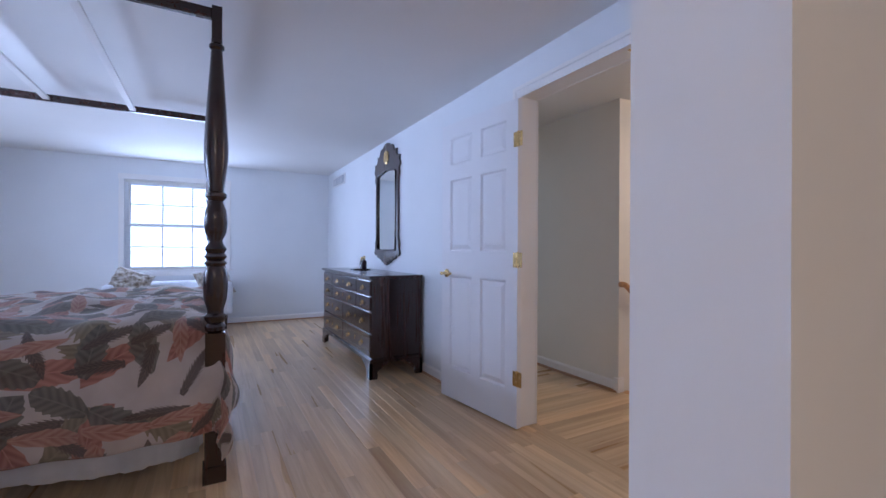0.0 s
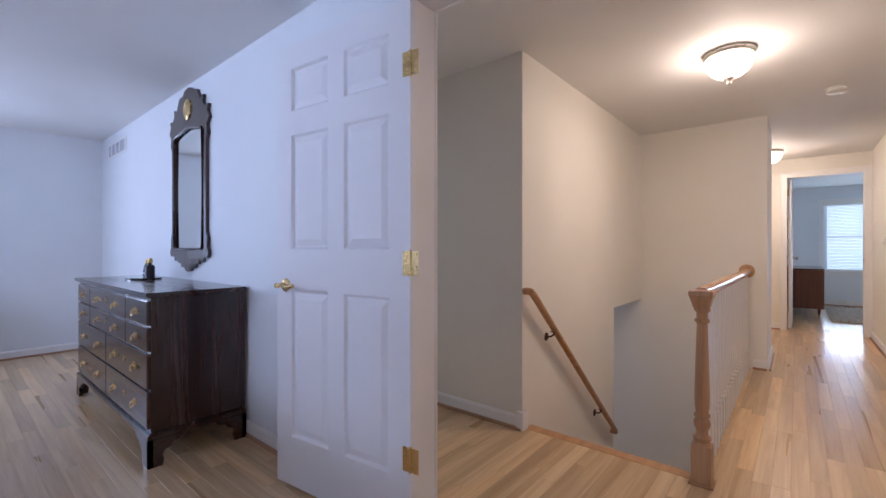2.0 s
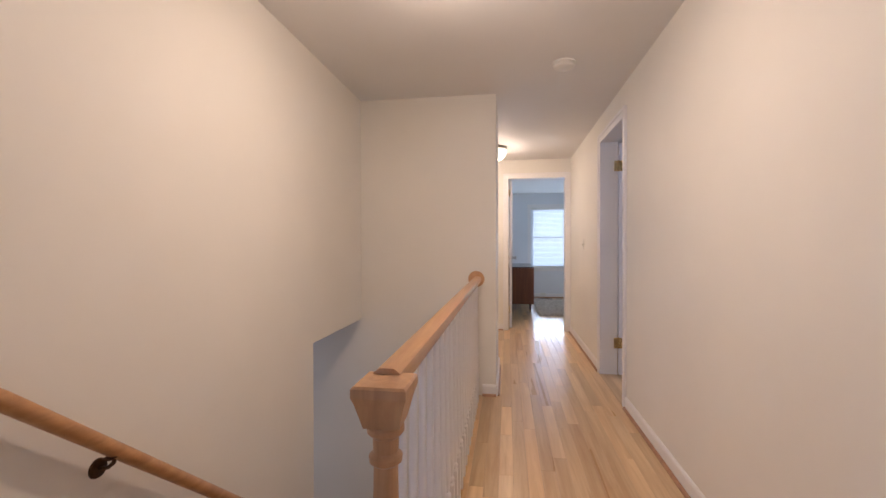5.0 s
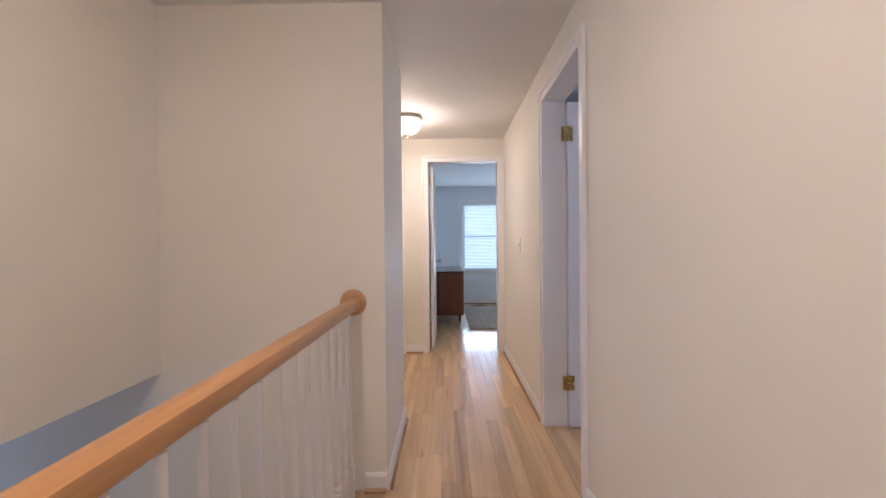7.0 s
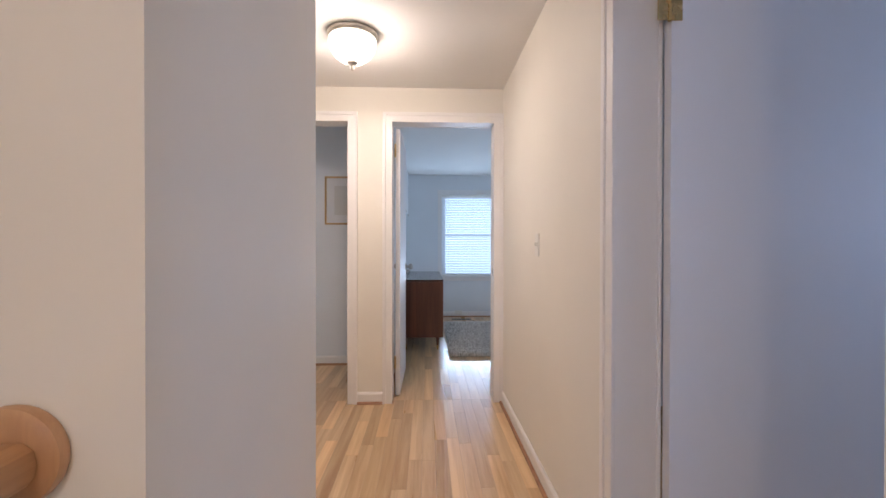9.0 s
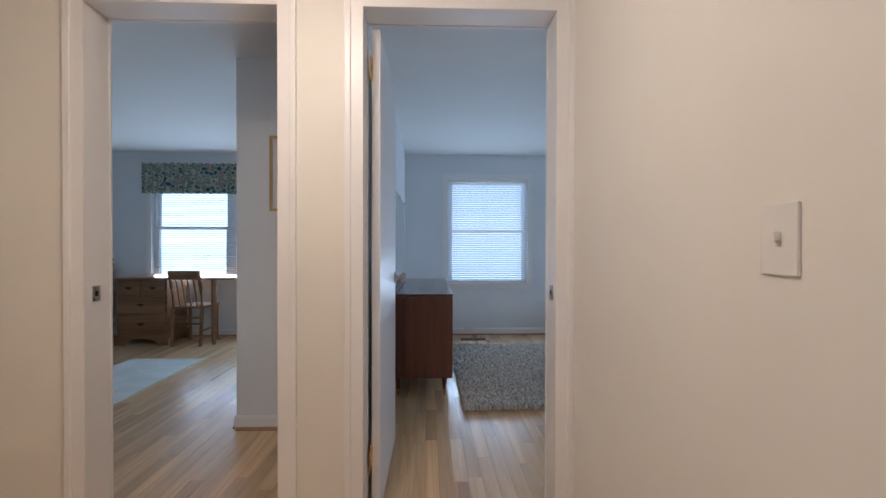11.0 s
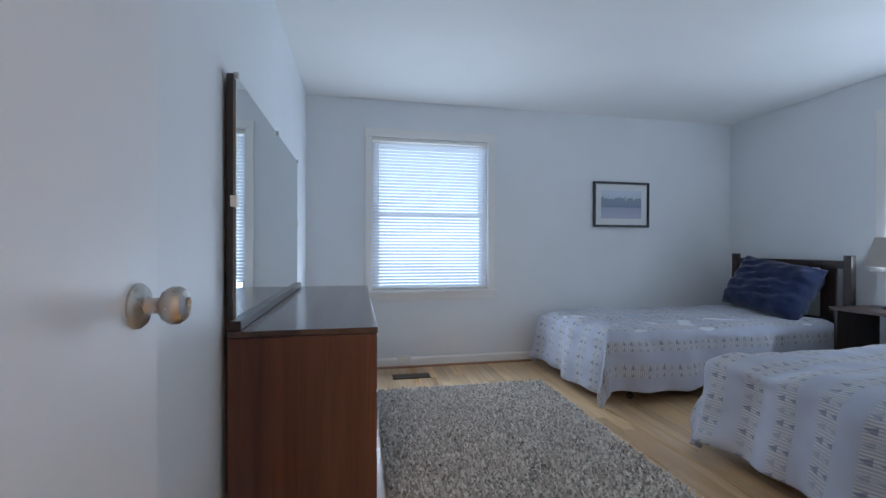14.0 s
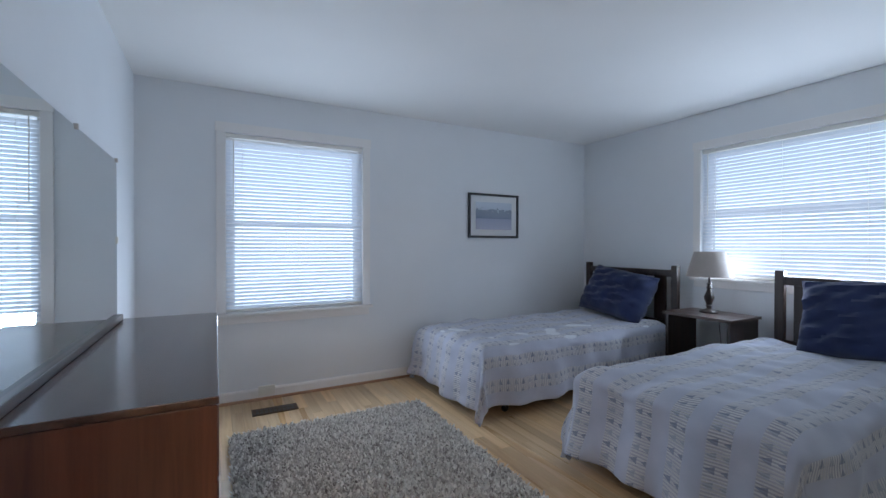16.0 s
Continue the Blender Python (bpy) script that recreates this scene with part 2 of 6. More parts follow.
def quilt_material():
    """Pale lilac quilt with bands of pleated stripes and small grey triangles, laid out in cloth metres."""
    m, t, b = nodes_of("banded_quilt")
    uv = t.nodes.new("ShaderNodeUVMap")
    sp = t.nodes.new("ShaderNodeSeparateXYZ")
    t.links.new(uv.outputs[0], sp.inputs[0])
    u, v = sp.outputs[0], sp.outputs[1]
    fv = math_node(t, "FRACT", math_node(t, "MULTIPLY", v, 1 / 0.165))
    band = math_node(t, "LESS_THAN", math_node(t, "ABSOLUTE", math_node(t, "SUBTRACT", fv, 0.5)), 0.25)
    fu = math_node(t, "FRACT", math_node(t, "MULTIPLY", u, 1 / 0.056))
    line = math_node(t, "GREATER_THAN", math_node(t, "FRACT", math_node(t, "MULTIPLY", u, 1 / 0.014)), 0.45)
    tri = 0.0
    for a, span, half in ((0.52, 0.24, 0.27), (0.26, 0.15, 0.20)):
        reach = math_node(t, "MULTIPLY", math_node(t, "SUBTRACT", fv, a), 1 / span)
        taper = math_node(t, "MULTIPLY", math_node(t, "SUBTRACT", 1.0, reach), half)
        one = math_node(t, "LESS_THAN", math_node(t, "ABSOLUTE", math_node(t, "SUBTRACT", fu, 0.5)), taper)
        tri = math_node(t, "MAXIMUM", tri, math_node(t, "MULTIPLY", one, math_node(t, "GREATER_THAN", reach, 0.0)))
    rowtint = math_node(t, "GREATER_THAN", math_node(t, "FRACT", math_node(t, "MULTIPLY", u, 1 / 0.124)), 0.5)
    n = node(t, "ShaderNodeTexNoise", Scale=7, Detail=4)
    t.links.new(uv.outputs[0], n.inputs["Vector"])
    base = ramp(t, n.outputs["Fac"], [(0.3, (0.41, 0.43, 0.52)), (0.7, (0.48, 0.50, 0.58))])
    pleat = mix(t, line, (0.40, 0.40, 0.45), (0.56, 0.545, 0.54))
    grey = mix(t, rowtint, (0.24, 0.26, 0.33), (0.36, 0.38, 0.44))
    col = mix(t, math_node(t, "MULTIPLY", band, 0.85), base, pleat)
    col = mix(t, math_node(t, "MULTIPLY", band, tri), col, grey)
    t.links.new(col, b.inputs["Base Color"])
    b.inputs["Roughness"].default_value = 0.85
    b.inputs["Sheen Weight"].default_value = 0.2
    pl = math_node(t, "MULTIPLY", band, math_node(t, "SINE", math_node(t, "MULTIPLY", u, 502.0)))
    bump(t, b, math_node(t, "ADD", pl, math_node(t, "MULTIPLY", n.outputs["Fac"], 3.0)), 0.4, 0.003)
    return m


def leaf_print_material():
    """Cream cotton printed with large ribbed leaves in olive, brown and rust, laid out in cloth metres."""
    m, t, b = nodes_of("leaf_print_cotton")
    uv = t.nodes.new("ShaderNodeUVMap").outputs[0]
    nz = node(t, "ShaderNodeTexNoise", Scale=5.0, Detail=4)
    t.links.new(uv, nz.inputs["Vector"])
    warp = node(t, "ShaderNodeTexNoise", Scale=3.2, Detail=2)
    t.links.new(uv, warp.inputs["Vector"])
    cloth = mix(t, 0.07, uv, warp.outputs["Color"], "ADD")
    col = ramp(t, nz.outputs["Fac"], [(0.3, (0.38, 0.32, 0.29)), (0.7, (0.49, 0.42, 0.38))])
    # cell scale, leaf half length and half width in cells, rib count and depth, dark and light tone
    for k, (sc, ln, wd, ribs, cut, dark, light) in enumerate((
            (3.9, 0.62, 0.30, 30, 0.55, (0.11, 0.085, 0.05), (0.24, 0.19, 0.12)),
            (3.2, 0.60, 0.17, 24, 0.10, (0.20, 0.06, 0.04), (0.42, 0.19, 0.14)),
            (4.4, 0.58, 0.26, 22, 0.20, (0.06, 0.055, 0.045), (0.17, 0.15, 0.12)),
            (4.9, 0.62, 0.15, 40, 0.65, (0.045, 0.035, 0.03), (0.14, 0.10, 0.08)),
            (4.1, 0.60, 0.14, 20, 0.10, (0.26, 0.10, 0.07), (0.46, 0.27, 0.20)))):
        mp = t.nodes.new("ShaderNodeMapping")
        mp.inputs["Location"].default_value = (k * 3.71, k * 1.93, 0)
        t.links.new(cloth, mp.inputs["Vector"])
        vo = node(t, "ShaderNodeTexVoronoi", Scale=sc, Randomness=0.8)
        vo.voronoi_dimensions = "2D"
        t.links.new(mp.outputs[0], vo.inputs["Vector"])
        d = t.nodes.new("ShaderNodeVectorMath")
        d.operation = "SUBTRACT"
        t.links.new(mp.outputs[0], d.inputs[0])
        t.links.new(vo.outputs["Position"], d.inputs[1])
        tone = t.nodes.new("ShaderNodeSeparateColor")
        t.links.new(vo.outputs["Color"], tone.inputs[0])
        rot = t.nodes.new("ShaderNodeVectorRotate")
        rot.rotation_type = "Z_AXIS"
        t.links.new(d.outputs[0], rot.inputs["Vector"])
        t.links.new(math_node(t, "MULTIPLY", tone.outputs[0], 6.283), rot.inputs["Angle"])
        sp = t.nodes.new("ShaderNodeSeparateXYZ")
        t.links.new(rot.outputs[0], sp.inputs[0])
        x = math_node(t, "MULTIPLY", sp.outputs[0], sc / ln)
        y = math_node(t, "MULTIPLY", math_node(t, "ABSOLUTE", sp.outputs[1]), sc / wd)
        body = math_node(t, "SUBTRACT", 1.0, math_node(t, "MULTIPLY", x, x))
        rib = math_node(t, "SINE", math_node(t, "MULTIPLY", math_node(t, "SUBTRACT", x, math_node(t, "MULTIPLY", y, 0.45)), ribs))
        notch = math_node(t, "MULTIPLY", math_node(t, "MULTIPLY_ADD", rib, 0.5, -0.5), cut)
        edge = math_node(t, "MULTIPLY", body, math_node(t, "MULTIPLY_ADD", notch, y, 1.0))
        mask = math_node(t, "MULTIPLY", math_node(t, "LESS_THAN", y, edge), math_node(t, "GREATER_THAN", tone.outputs[1], 0.22))
        shade = math_node(t, "MULTIPLY_ADD", rib, 0.22, math_node(t, "MULTIPLY_ADD", nz.outputs["Fac"], 0.7, math_node(t, "MULTIPLY", y, 0.25)))
        inner = mix(t, shade, dark, light)
        inner = mix(t, math_node(t, "MULTIPLY", math_node(t, "LESS_THAN", y, 0.05), 0.6), inner, light)
        col = mix(t, math_node(t, "MULTIPLY", mask, 0.92), col, inner)
    t.links.new(col, b.inputs["Base Color"])
    b.inputs["Roughness"].default_value = 0.8
    b.inputs["Sheen Weight"].default_value = 0.25
    bump(t, b, nz.outputs["Fac"], 0.3, 0.004)
    return m


QUILT = quilt_material()
LEAFY = leaf_print_material()
SHAG, _t, _b = nodes_of("shag_yarn")
_g = _t.nodes.new("ShaderNodeNewGeometry")
_t.links.new(ramp(_t, _g.outputs["Random Per Island"], [(0.0, (0.36, 0.33, 0.30)), (0.2, (0.58, 0.54, 0.50)), (0.55, (0.76, 0.73, 0.68)), (1.0, (0.86, 0.83, 0.78))]), _b.inputs["Base Color"])
_b.inputs["Roughness"].default_value = 0.95

# ---- mesh helpers ----


def box(bm, x0, x1, y0, y1, z0, z1, m=None):
    vs = [bm.verts.new(v) for v in ((x0, y0, z0), (x1, y0, z0), (x1, y1, z0), (x0, y1, z0), (x0, y0, z1), (x1, y0, z1), (x1, y1, z1), (x0, y1, z1))]
    if m is not None:
        for v in vs:
            v.co = m @ v.co
    for f in ((3, 2, 1, 0), (4, 5, 6, 7), (0, 1, 5, 4), (1, 2, 6, 5), (2, 3, 7, 6), (3, 0, 4, 7)):
        bm.faces.new([vs[i] for i in f])
    return vs


def soft_box(x0, x1, y0, y1, z0, z1, r=0.004, seg=2):
    bm = bmesh.new()
    box(bm, x0, x1, y0, y1, z0, z1)
    bmesh.ops.bevel(bm, geom=bm.edges[:], offset=r, segments=seg, profile=0.6, affect="EDGES")
    return bm


def lathe(bm, profile, seg=20, at=(0, 0, 0), m=None):
    """Turned shape: profile rows (radius, z)."""
    rings = []
    for r, z in profile:
        ring = []
        for i in range(seg):
            a = 2 * math.pi * i / seg
            co = Vector((at[0] + r * math.cos(a), at[1] + r * math.sin(a), at[2] + z))
            ring.append(bm.verts.new(m @ co if m is not None else co))
        rings.append(ring)
    for a, b in zip(rings, rings[1:]):
        for i in range(seg):
            bm.faces.new((a[i], a[(i + 1) % seg], b[(i + 1) % seg], b[i]))
    bm.faces.new(rings[0][::-1])
    bm.faces.new(rings[-1])
    return bm


def tube(bm, points, r, seg=12):
    """A round bar through points."""
    pts = [Vector(p) for p in points]
    rings = []
    for i, p in enumerate(pts):
        d = (pts[min(i + 1, len(pts) - 1)] - pts[max(i - 1, 0)]).normalized()
        q = d.to_track_quat("Z", "Y")
        rings.append([bm.verts.new(p + q @ Vector((r * math.cos(2 * math.pi * k / seg), r * math.sin(2 * math.pi * k / seg), 0))) for k in range(seg)])
    for a, b in zip(rings, rings[1:]):
        for k in range(seg):
            bm.faces.new((a[k], a[(k + 1) % seg], b[(k + 1) % seg], b[k]))
    bm.faces.new(rings[0][::-1])
    bm.faces.new(rings[-1])
    return bm


def prism(bm, outline, y0, y1, m=None):
    """An (x, z) outline given depth from y0 to y1."""
    a = [bm.verts.new((x, y0, z)) for x, z in outline]
    b = [bm.verts.new((x, y1, z)) for x, z in outline]
    if m is not None:
        for v in a + b:
            v.co = m @ v.co
    bm.faces.new(a)
    bm.faces.new(b[::-1])
    n = len(a)
    for i in range(n):
        bm.faces.new((a[i], b[i], b[(i + 1) % n], a[(i + 1) % n]))
    return bm


def mesh_of(name, bm, material, smooth=False):
    bmesh.ops.recalc_face_normals(bm, faces=bm.faces[:])
    me = bpy.data.meshes.new(name)
    bm.to_mesh(me)
    bm.free()
    me.materials.append(material)
    if smooth:
        me.shade_smooth()
        me.set_sharp_from_angle(angle=radians(38))
    return me


def part(name, bm, material, parent, label="", smooth=False):
    o = new(name, mesh_of(name, bm, material, smooth))
    o.parent = parent
    return tagged(o, label) if label else o


def thing(name, label, category, m=None, group=""):
    o = new(name)
    o.empty_display_size = 0.1
    if m is not None:
        o.matrix_basis = m
    return tagged(o, label, category, group)


def structure(name, bm, material, label="", category="", smooth=False):
    o = new(name, mesh_of(name, bm, material, smooth))
    return tagged(o, label or name.replace("_", " "), category or name.split("_")[0], kind="structure")


def wall(name, along, c0, c1, a0, a1, material, label, z0=0.0, z1=H, holes=()):
    """A wall along x or y between the planes c0 and c1, with holes (a0, a1, z0, z1) through it."""
    bm = bmesh.new()
    cuts = sorted({a0, a1, *[h[0] for h in holes], *[h[1] for h in holes]})
    for p, q in zip(cuts, cuts[1:]):
        zs = [(z0, z1)]
        for h in holes:
            if h[0] <= p and q <= h[1]:
                zs = [s for lo, hi in zs for s in ((lo, min(hi, h[2])), (max(lo, h[3]), hi)) if s[1] - s[0] > 1e-4]
        for lo, hi in zs:
            if along == "x":
                box(bm, p, q, c0, c1, lo, hi)
            else:
                box(bm, c0, c1, p, q, lo, hi)
    bmesh.ops.remove_doubles(bm, verts=bm.verts[:], dist=1e-5)
    return structure(name, bm, material, label, "wall")

# ---- large structure ----
YE = 7.77        # hall end wall
YB = 11.51       # back wall of the far bedrooms
XR = -0.012      # right wall of the hall
XS = -1.98       # stair wall
XM = -6.65       # window wall of the main bedroom
YA = 1.64        # wall between main bedroom and hall

wall("wall_bedroom_hall", "x", YA, YA + 0.12, XM - 0.12, 2.5, WALL_COOL, "white painted wall with a double doorway", holes=[(-1.835, -0.322, 0, 2.05)])
wall("wall_bedroom_window", "y", XM - 0.12, XM, -3.12, YA, WALL_COOL, "white painted wall with an added, unseen window", holes=[(-1.025, 0.165, 0.80, 2.01)])
wall("wall_bedroom_rear", "x", -3.12, -3.0, XM, 2.5, WALL_COOL, "white painted wall with a wide window", holes=[(-4.2, -2.2, 0.80, 1.99)])
wall("wall_bedroom_partition", "y", -0.03, 0.092, 0.278, YA, WALL_COOL, "painted end of a partition wall")
wall("wall_bedroom_partition_rear", "y", -0.03, 0.092, -3.0, -0.75, WALL_COOL, "painted partition wall")
wall("wall_dressing_room", "y", 2.38, 2.5, -3.0, YA, WALL, "cream painted wall")
wall("wall_nook_end", "y", -3.22, -3.10, YA + 0.12, 2.73, WALL, "cream painted wall with a doorway", holes=[(1.86, 2.66, 0, 2.05)])
wall("wall_nook_side", "x", 2.73, 2.85, -3.22, XS, WALL, "cream painted wall with white baseboard")
wall("wall_stair", "y", XS - 0.12, XS, 2.85, 4.39, WALL, "cream painted stairwell wall", -1.52, H)
wall("wall_stair_upper", "y", XS - 0.12, XS, 4.39, 5.235, WALL, "cream painted wall above the lower landing", 0.56, H)
wall("wall_stair_end", "x", 5.235, 5.355, -4.1, -0.917, WALL, "cream painted end wall of the stairwell", -1.52, H)
wall("wall_pier", "y", -1.037, -0.917, 5.355, 6.04, WALL, "cream painted wall beside the hall")
wall("wall_pier_back", "x", 5.92, 6.04, -2.3, -1.037, WALL, "cream painted wall")
wall("wall_landing_left", "y", -2.42, -2.30, 5.92, YE, WALL, "cream painted wall")
wall("wall_hall_side", "y", XR, XR + 0.125, YA + 0.12, YE, WALL, "cream painted hall wall with a doorway", holes=[(5.175, 5.925, 0, 2.05)])
wall("wall_hall_end", "x", YE, YE + 0.12, -2.42, 3.37, WALL, "cream painted hall end wall with two doorways", holes=[(-0.822, -0.078, 0, 2.04), (-1.85, -1.135, 0, 2.04)])
wall("wall_room_divider", "y", -0.99, -0.87, YE + 0.12, YB, WALL_COOL, "white painted wall behind the dresser")
wall("wall_twin_room_back", "x", YB, YB + 0.14, -0.99, 3.25, WALL_COOL, "white painted wall with an added, unseen window", holes=[(-0.335, 0.69, 0.66, 1.975)])
wall("wall_twin_room_side", "y", 3.25, 3.39, YE + 0.12, YB + 0.14, WALL_COOL, "white painted wall with a wide window", holes=[(8.58, 10.21, 0.89, 1.975)])
wall("wall_corner_room_back", "x", YB, YB + 0.14, -6.3, -0.99, WALL_COOL, "white painted wall with an added, unseen window", holes=[(-4.0, -2.1, 0.72, 1.975)])
wall("wall_corner_room_side", "y", -6.42, -6.30, YE + 0.12, YB + 0.14, WALL_COOL, "white painted wall")
wall("wall_corner_room_front", "x", YE, YE + 0.12, -6.42, -2.42, WALL_COOL, "white painted wall")
wall("wall_corner_room_closet", "x", 8.79, 8.91, -1.75, -0.99, WALL_COOL, "white painted closet wall with a framed print")
wall("wall_study_window", "y", XM - 0.12, XM, YA + 0.12, 5.0, WALL_COOL, "pale painted wall with an added, unseen window", holes=[(2.55, 3.86, 0.70, 1.98)])
wall("wall_study_back", "x", 4.9, 5.0, XM, -4.34, WALL_COOL, "pale painted wall", 0.0)
wall("wall_study_jog", "y", -4.34, -4.22, 4.15, 5.0, WALL_COOL, "pale painted wall", 0.0)
wall("wall_study_jog_front", "x", 4.15, 4.27, -4.22, -3.22, WALL_COOL, "pale painted wall", 0.0)
wall("wall_study_side", "y", -3.22, -3.1, 2.85, 4.27, WALL_COOL, "pale painted wall")
wall("wall_lower_left", "y", -4.22, -4.1, 4.27, 5.355, WALL, "painted wall of the lower landing", -1.52, 0.56, holes=[(4.47, 5.17, -0.85, 0.15)])
wall("wall_lower_front", "x", 4.27, 4.39, -4.1, XS - 0.12, WALL, "painted wall of the lower landing", -1.52, 0.56)
wall("wall_side_room", "y", 2.2, 2.32, 3.6, 7.65, WALL_COOL, "painted wall with an added, unseen window", holes=[(4.7, 5.5, 0.9, 1.9)])
wall("wall_side_room_near", "x", 3.48, 3.6, 0.113, 2.32, WALL_COOL, "painted wall")
wall("wall_side_room_far", "x", 7.65, YE, 0.113, 2.32, WALL_COOL, "painted wall")

bm = bmesh.new()
box(bm, -4.1, XS - 0.12, 4.39, 5.235, 0.56, 0.66)
structure("ceiling_lower_landing", bm, CEIL, "painted soffit over the lower landing", "ceiling")


def ceiling(name, x0, x1, y0, y1, label):
    bm = bmesh.new()
    box(bm, x0, x1, y0, y1, H, H + 0.15)
    structure(name, bm, CEIL, label, "ceiling")


ceiling("ceiling_main_bedroom", XM - 0.12, 2.5, -3.12, YA + 0.06, "smooth white painted bedroom ceiling")
ceiling("ceiling_hall", -3.16, 2.5, YA + 0.06, YE + 0.06, "smooth white painted hall ceiling")
ceiling("ceiling_far_rooms", -6.42, 3.39, YE + 0.06, YB + 0.14, "smooth white painted bedroom ceiling")
ceiling("ceiling_study", XM - 0.12, -3.16, YA + 0.06, 5.3, "smooth white painted ceiling")

# ---- baseboards, door casings ----


def baseboard(x0, y0, x1, y1, nx, ny):
    """White board with a stained shoe along a wall face, from one end to the other; (nx, ny) points into the room."""
    L = math.hypot(x1 - x0, y1 - y0)
    m = Matrix(((nx * 0 + (x1 - x0) / L, nx, 0, x0), ((y1 - y0) / L, ny, 0, y0), (0, 0, 1, 0), (0, 0, 0, 1)))
    bm = bmesh.new()
    prof = [(0, 0), (0.013, 0), (0.013, 0.070), (0.009, 0.080), (0.004, 0.086), (0, 0.086)]
    a = [bm.verts.new(m @ Vector((0, d, z))) for d, z in prof]
    b = [bm.verts.new(m @ Vector((L, d, z))) for d, z in prof]
    n = len(prof)
    for i in range(n):
        bm.faces.new((a[i], a[(i + 1) % n], b[(i + 1) % n], b[i]))
    bm.faces.new(a[::-1])
    bm.faces.new(b)
    o = structure("baseboard", bm, TRIM, "white painted baseboard with stained shoe moulding", "baseboard")
    bm = bmesh.new()
    prof = [(0.0135, 0.0005), (0.0275, 0.0005), (0.026, 0.009), (0.020, 0.016), (0.0135, 0.018)]
    a = [bm.verts.new(m @ Vector((0, d, z))) for d, z in prof]
    b = [bm.verts.new(m @ Vector((L, d, z))) for d, z in prof]
    n = len(prof)
    for i in range(n):
        bm.faces.new((a[i], a[(i + 1) % n], b[(i + 1) % n], b[i]))
    bm.faces.new(a[::-1])
    bm.faces.new(b)
    part("shoe_moulding", bm, SHOE, o, "brown stained shoe moulding")


CW = 0.066
for r in ((XM, YA, -1.905, YA, 0, -1), (-0.255, YA, -0.03, YA, 0, -1), (XM, -3.0, XM, YA - 0.03, 1, 0), (-0.03, 0.278, -0.03, YA - 0.03, -1, 0),
          (0.092, 0.278, 0.092, YA, 1, 0),
          (-3.1, 2.73, XS, 2.73, 0, -1), (-3.1, YA + 0.12, -1.905, YA + 0.12, 0, 1), (XR, YA + 0.12, XR, 5.175 - CW, -1, 0), (XR, 5.925 + CW, XR, YE, -1, 0),
          (-1.02, 5.235, -0.917, 5.235, 0, -1), (-0.917, 5.235, -0.917, 6.04, 1, 0), (-2.3, 6.04, -0.917, 6.04, 0, 1),
          (-1.135 + CW, YE, -0.822 - CW, YE, 0, -1), (-2.3, YE, -1.85 - CW, YE, 0, -1), (-2.3, 6.07, -2.3, YE - 0.03, 1, 0),
          (-0.87, YB, 3.25, YB, 0, -1), (-0.87, YE + 0.15, -0.87, YB - 0.03, 1, 0), (3.25, YE + 0.15, 3.25, YB - 0.03, -1, 0),
          (-6.3, YB, -0.99, YB, 0, -1), (-1.75, 8.79, -0.99, 8.79, 0, -1), (-1.75, 8.91, -1.75, 8.79, -1, 0), (-0.99, YE + 0.15, -0.99, 8.76, -1, 0), (XM, YA + 0.15, XM, 4.9, 1, 0)):
    baseboard(*r)
# stepped foot of the stair wall corner
bm = soft_box(XS - 0.03, XS + 0.016, 2.708, 2.775, 0, 0.11, 0.003)
structure("trim_stair_corner", bm, TRIM, "white painted block at the top of the stair skirt", "trim")


def doorway(name, along, c0, c1, a0, a1, z, sides=(1, 1)):
    """Jamb lining with stop, and a moulded casing on the given sides."""
    root = tagged(new(name), "white painted door frame with moulded casing", "door frame", kind="structure")

    def put(n, p, q, u, v, lo, hi, r=0.003):
        part(n, soft_box(p, q, u, v, lo, hi, r) if along == "x" else soft_box(u, v, p, q, lo, hi, r), TRIM, root)
    e = 0.002
    put("jamb", a0 - 0.018, a0 + 0.001, c0 - e, c1 + e, 0, z)
    put("jamb", a1 - 0.001, a1 + 0.018, c0 - e, c1 + e, 0, z)
    put("jamb_head", a0 + 0.001, a1 - 0.001, c0 - e, c1 + e, z - 0.001, z + 0.018)
    mid = (c0 + c1) / 2
    for s, on in zip((c0, c1), sides):
        if not on:
            continue
        d = -1 if s == c0 else 1
        for w0, w1, th in ((0.0, 0.048, 0.013), (0.046, CW, 0.020)):
            lo, hi = sorted((s, s + d * th))
            put("casing", a0 - w1, a0 - w0 + 0.004, lo, hi, 0, z + w1 - 0.002)
            put("casing", a1 + w0 - 0.004, a1 + w1, lo, hi, 0, z + w1 - 0.002)
            put("casing_head", a0 - w0, a1 + w0, lo, hi + (0.001 if d > 0 else 0), z + w0 - 0.004, z + w1)
    return root


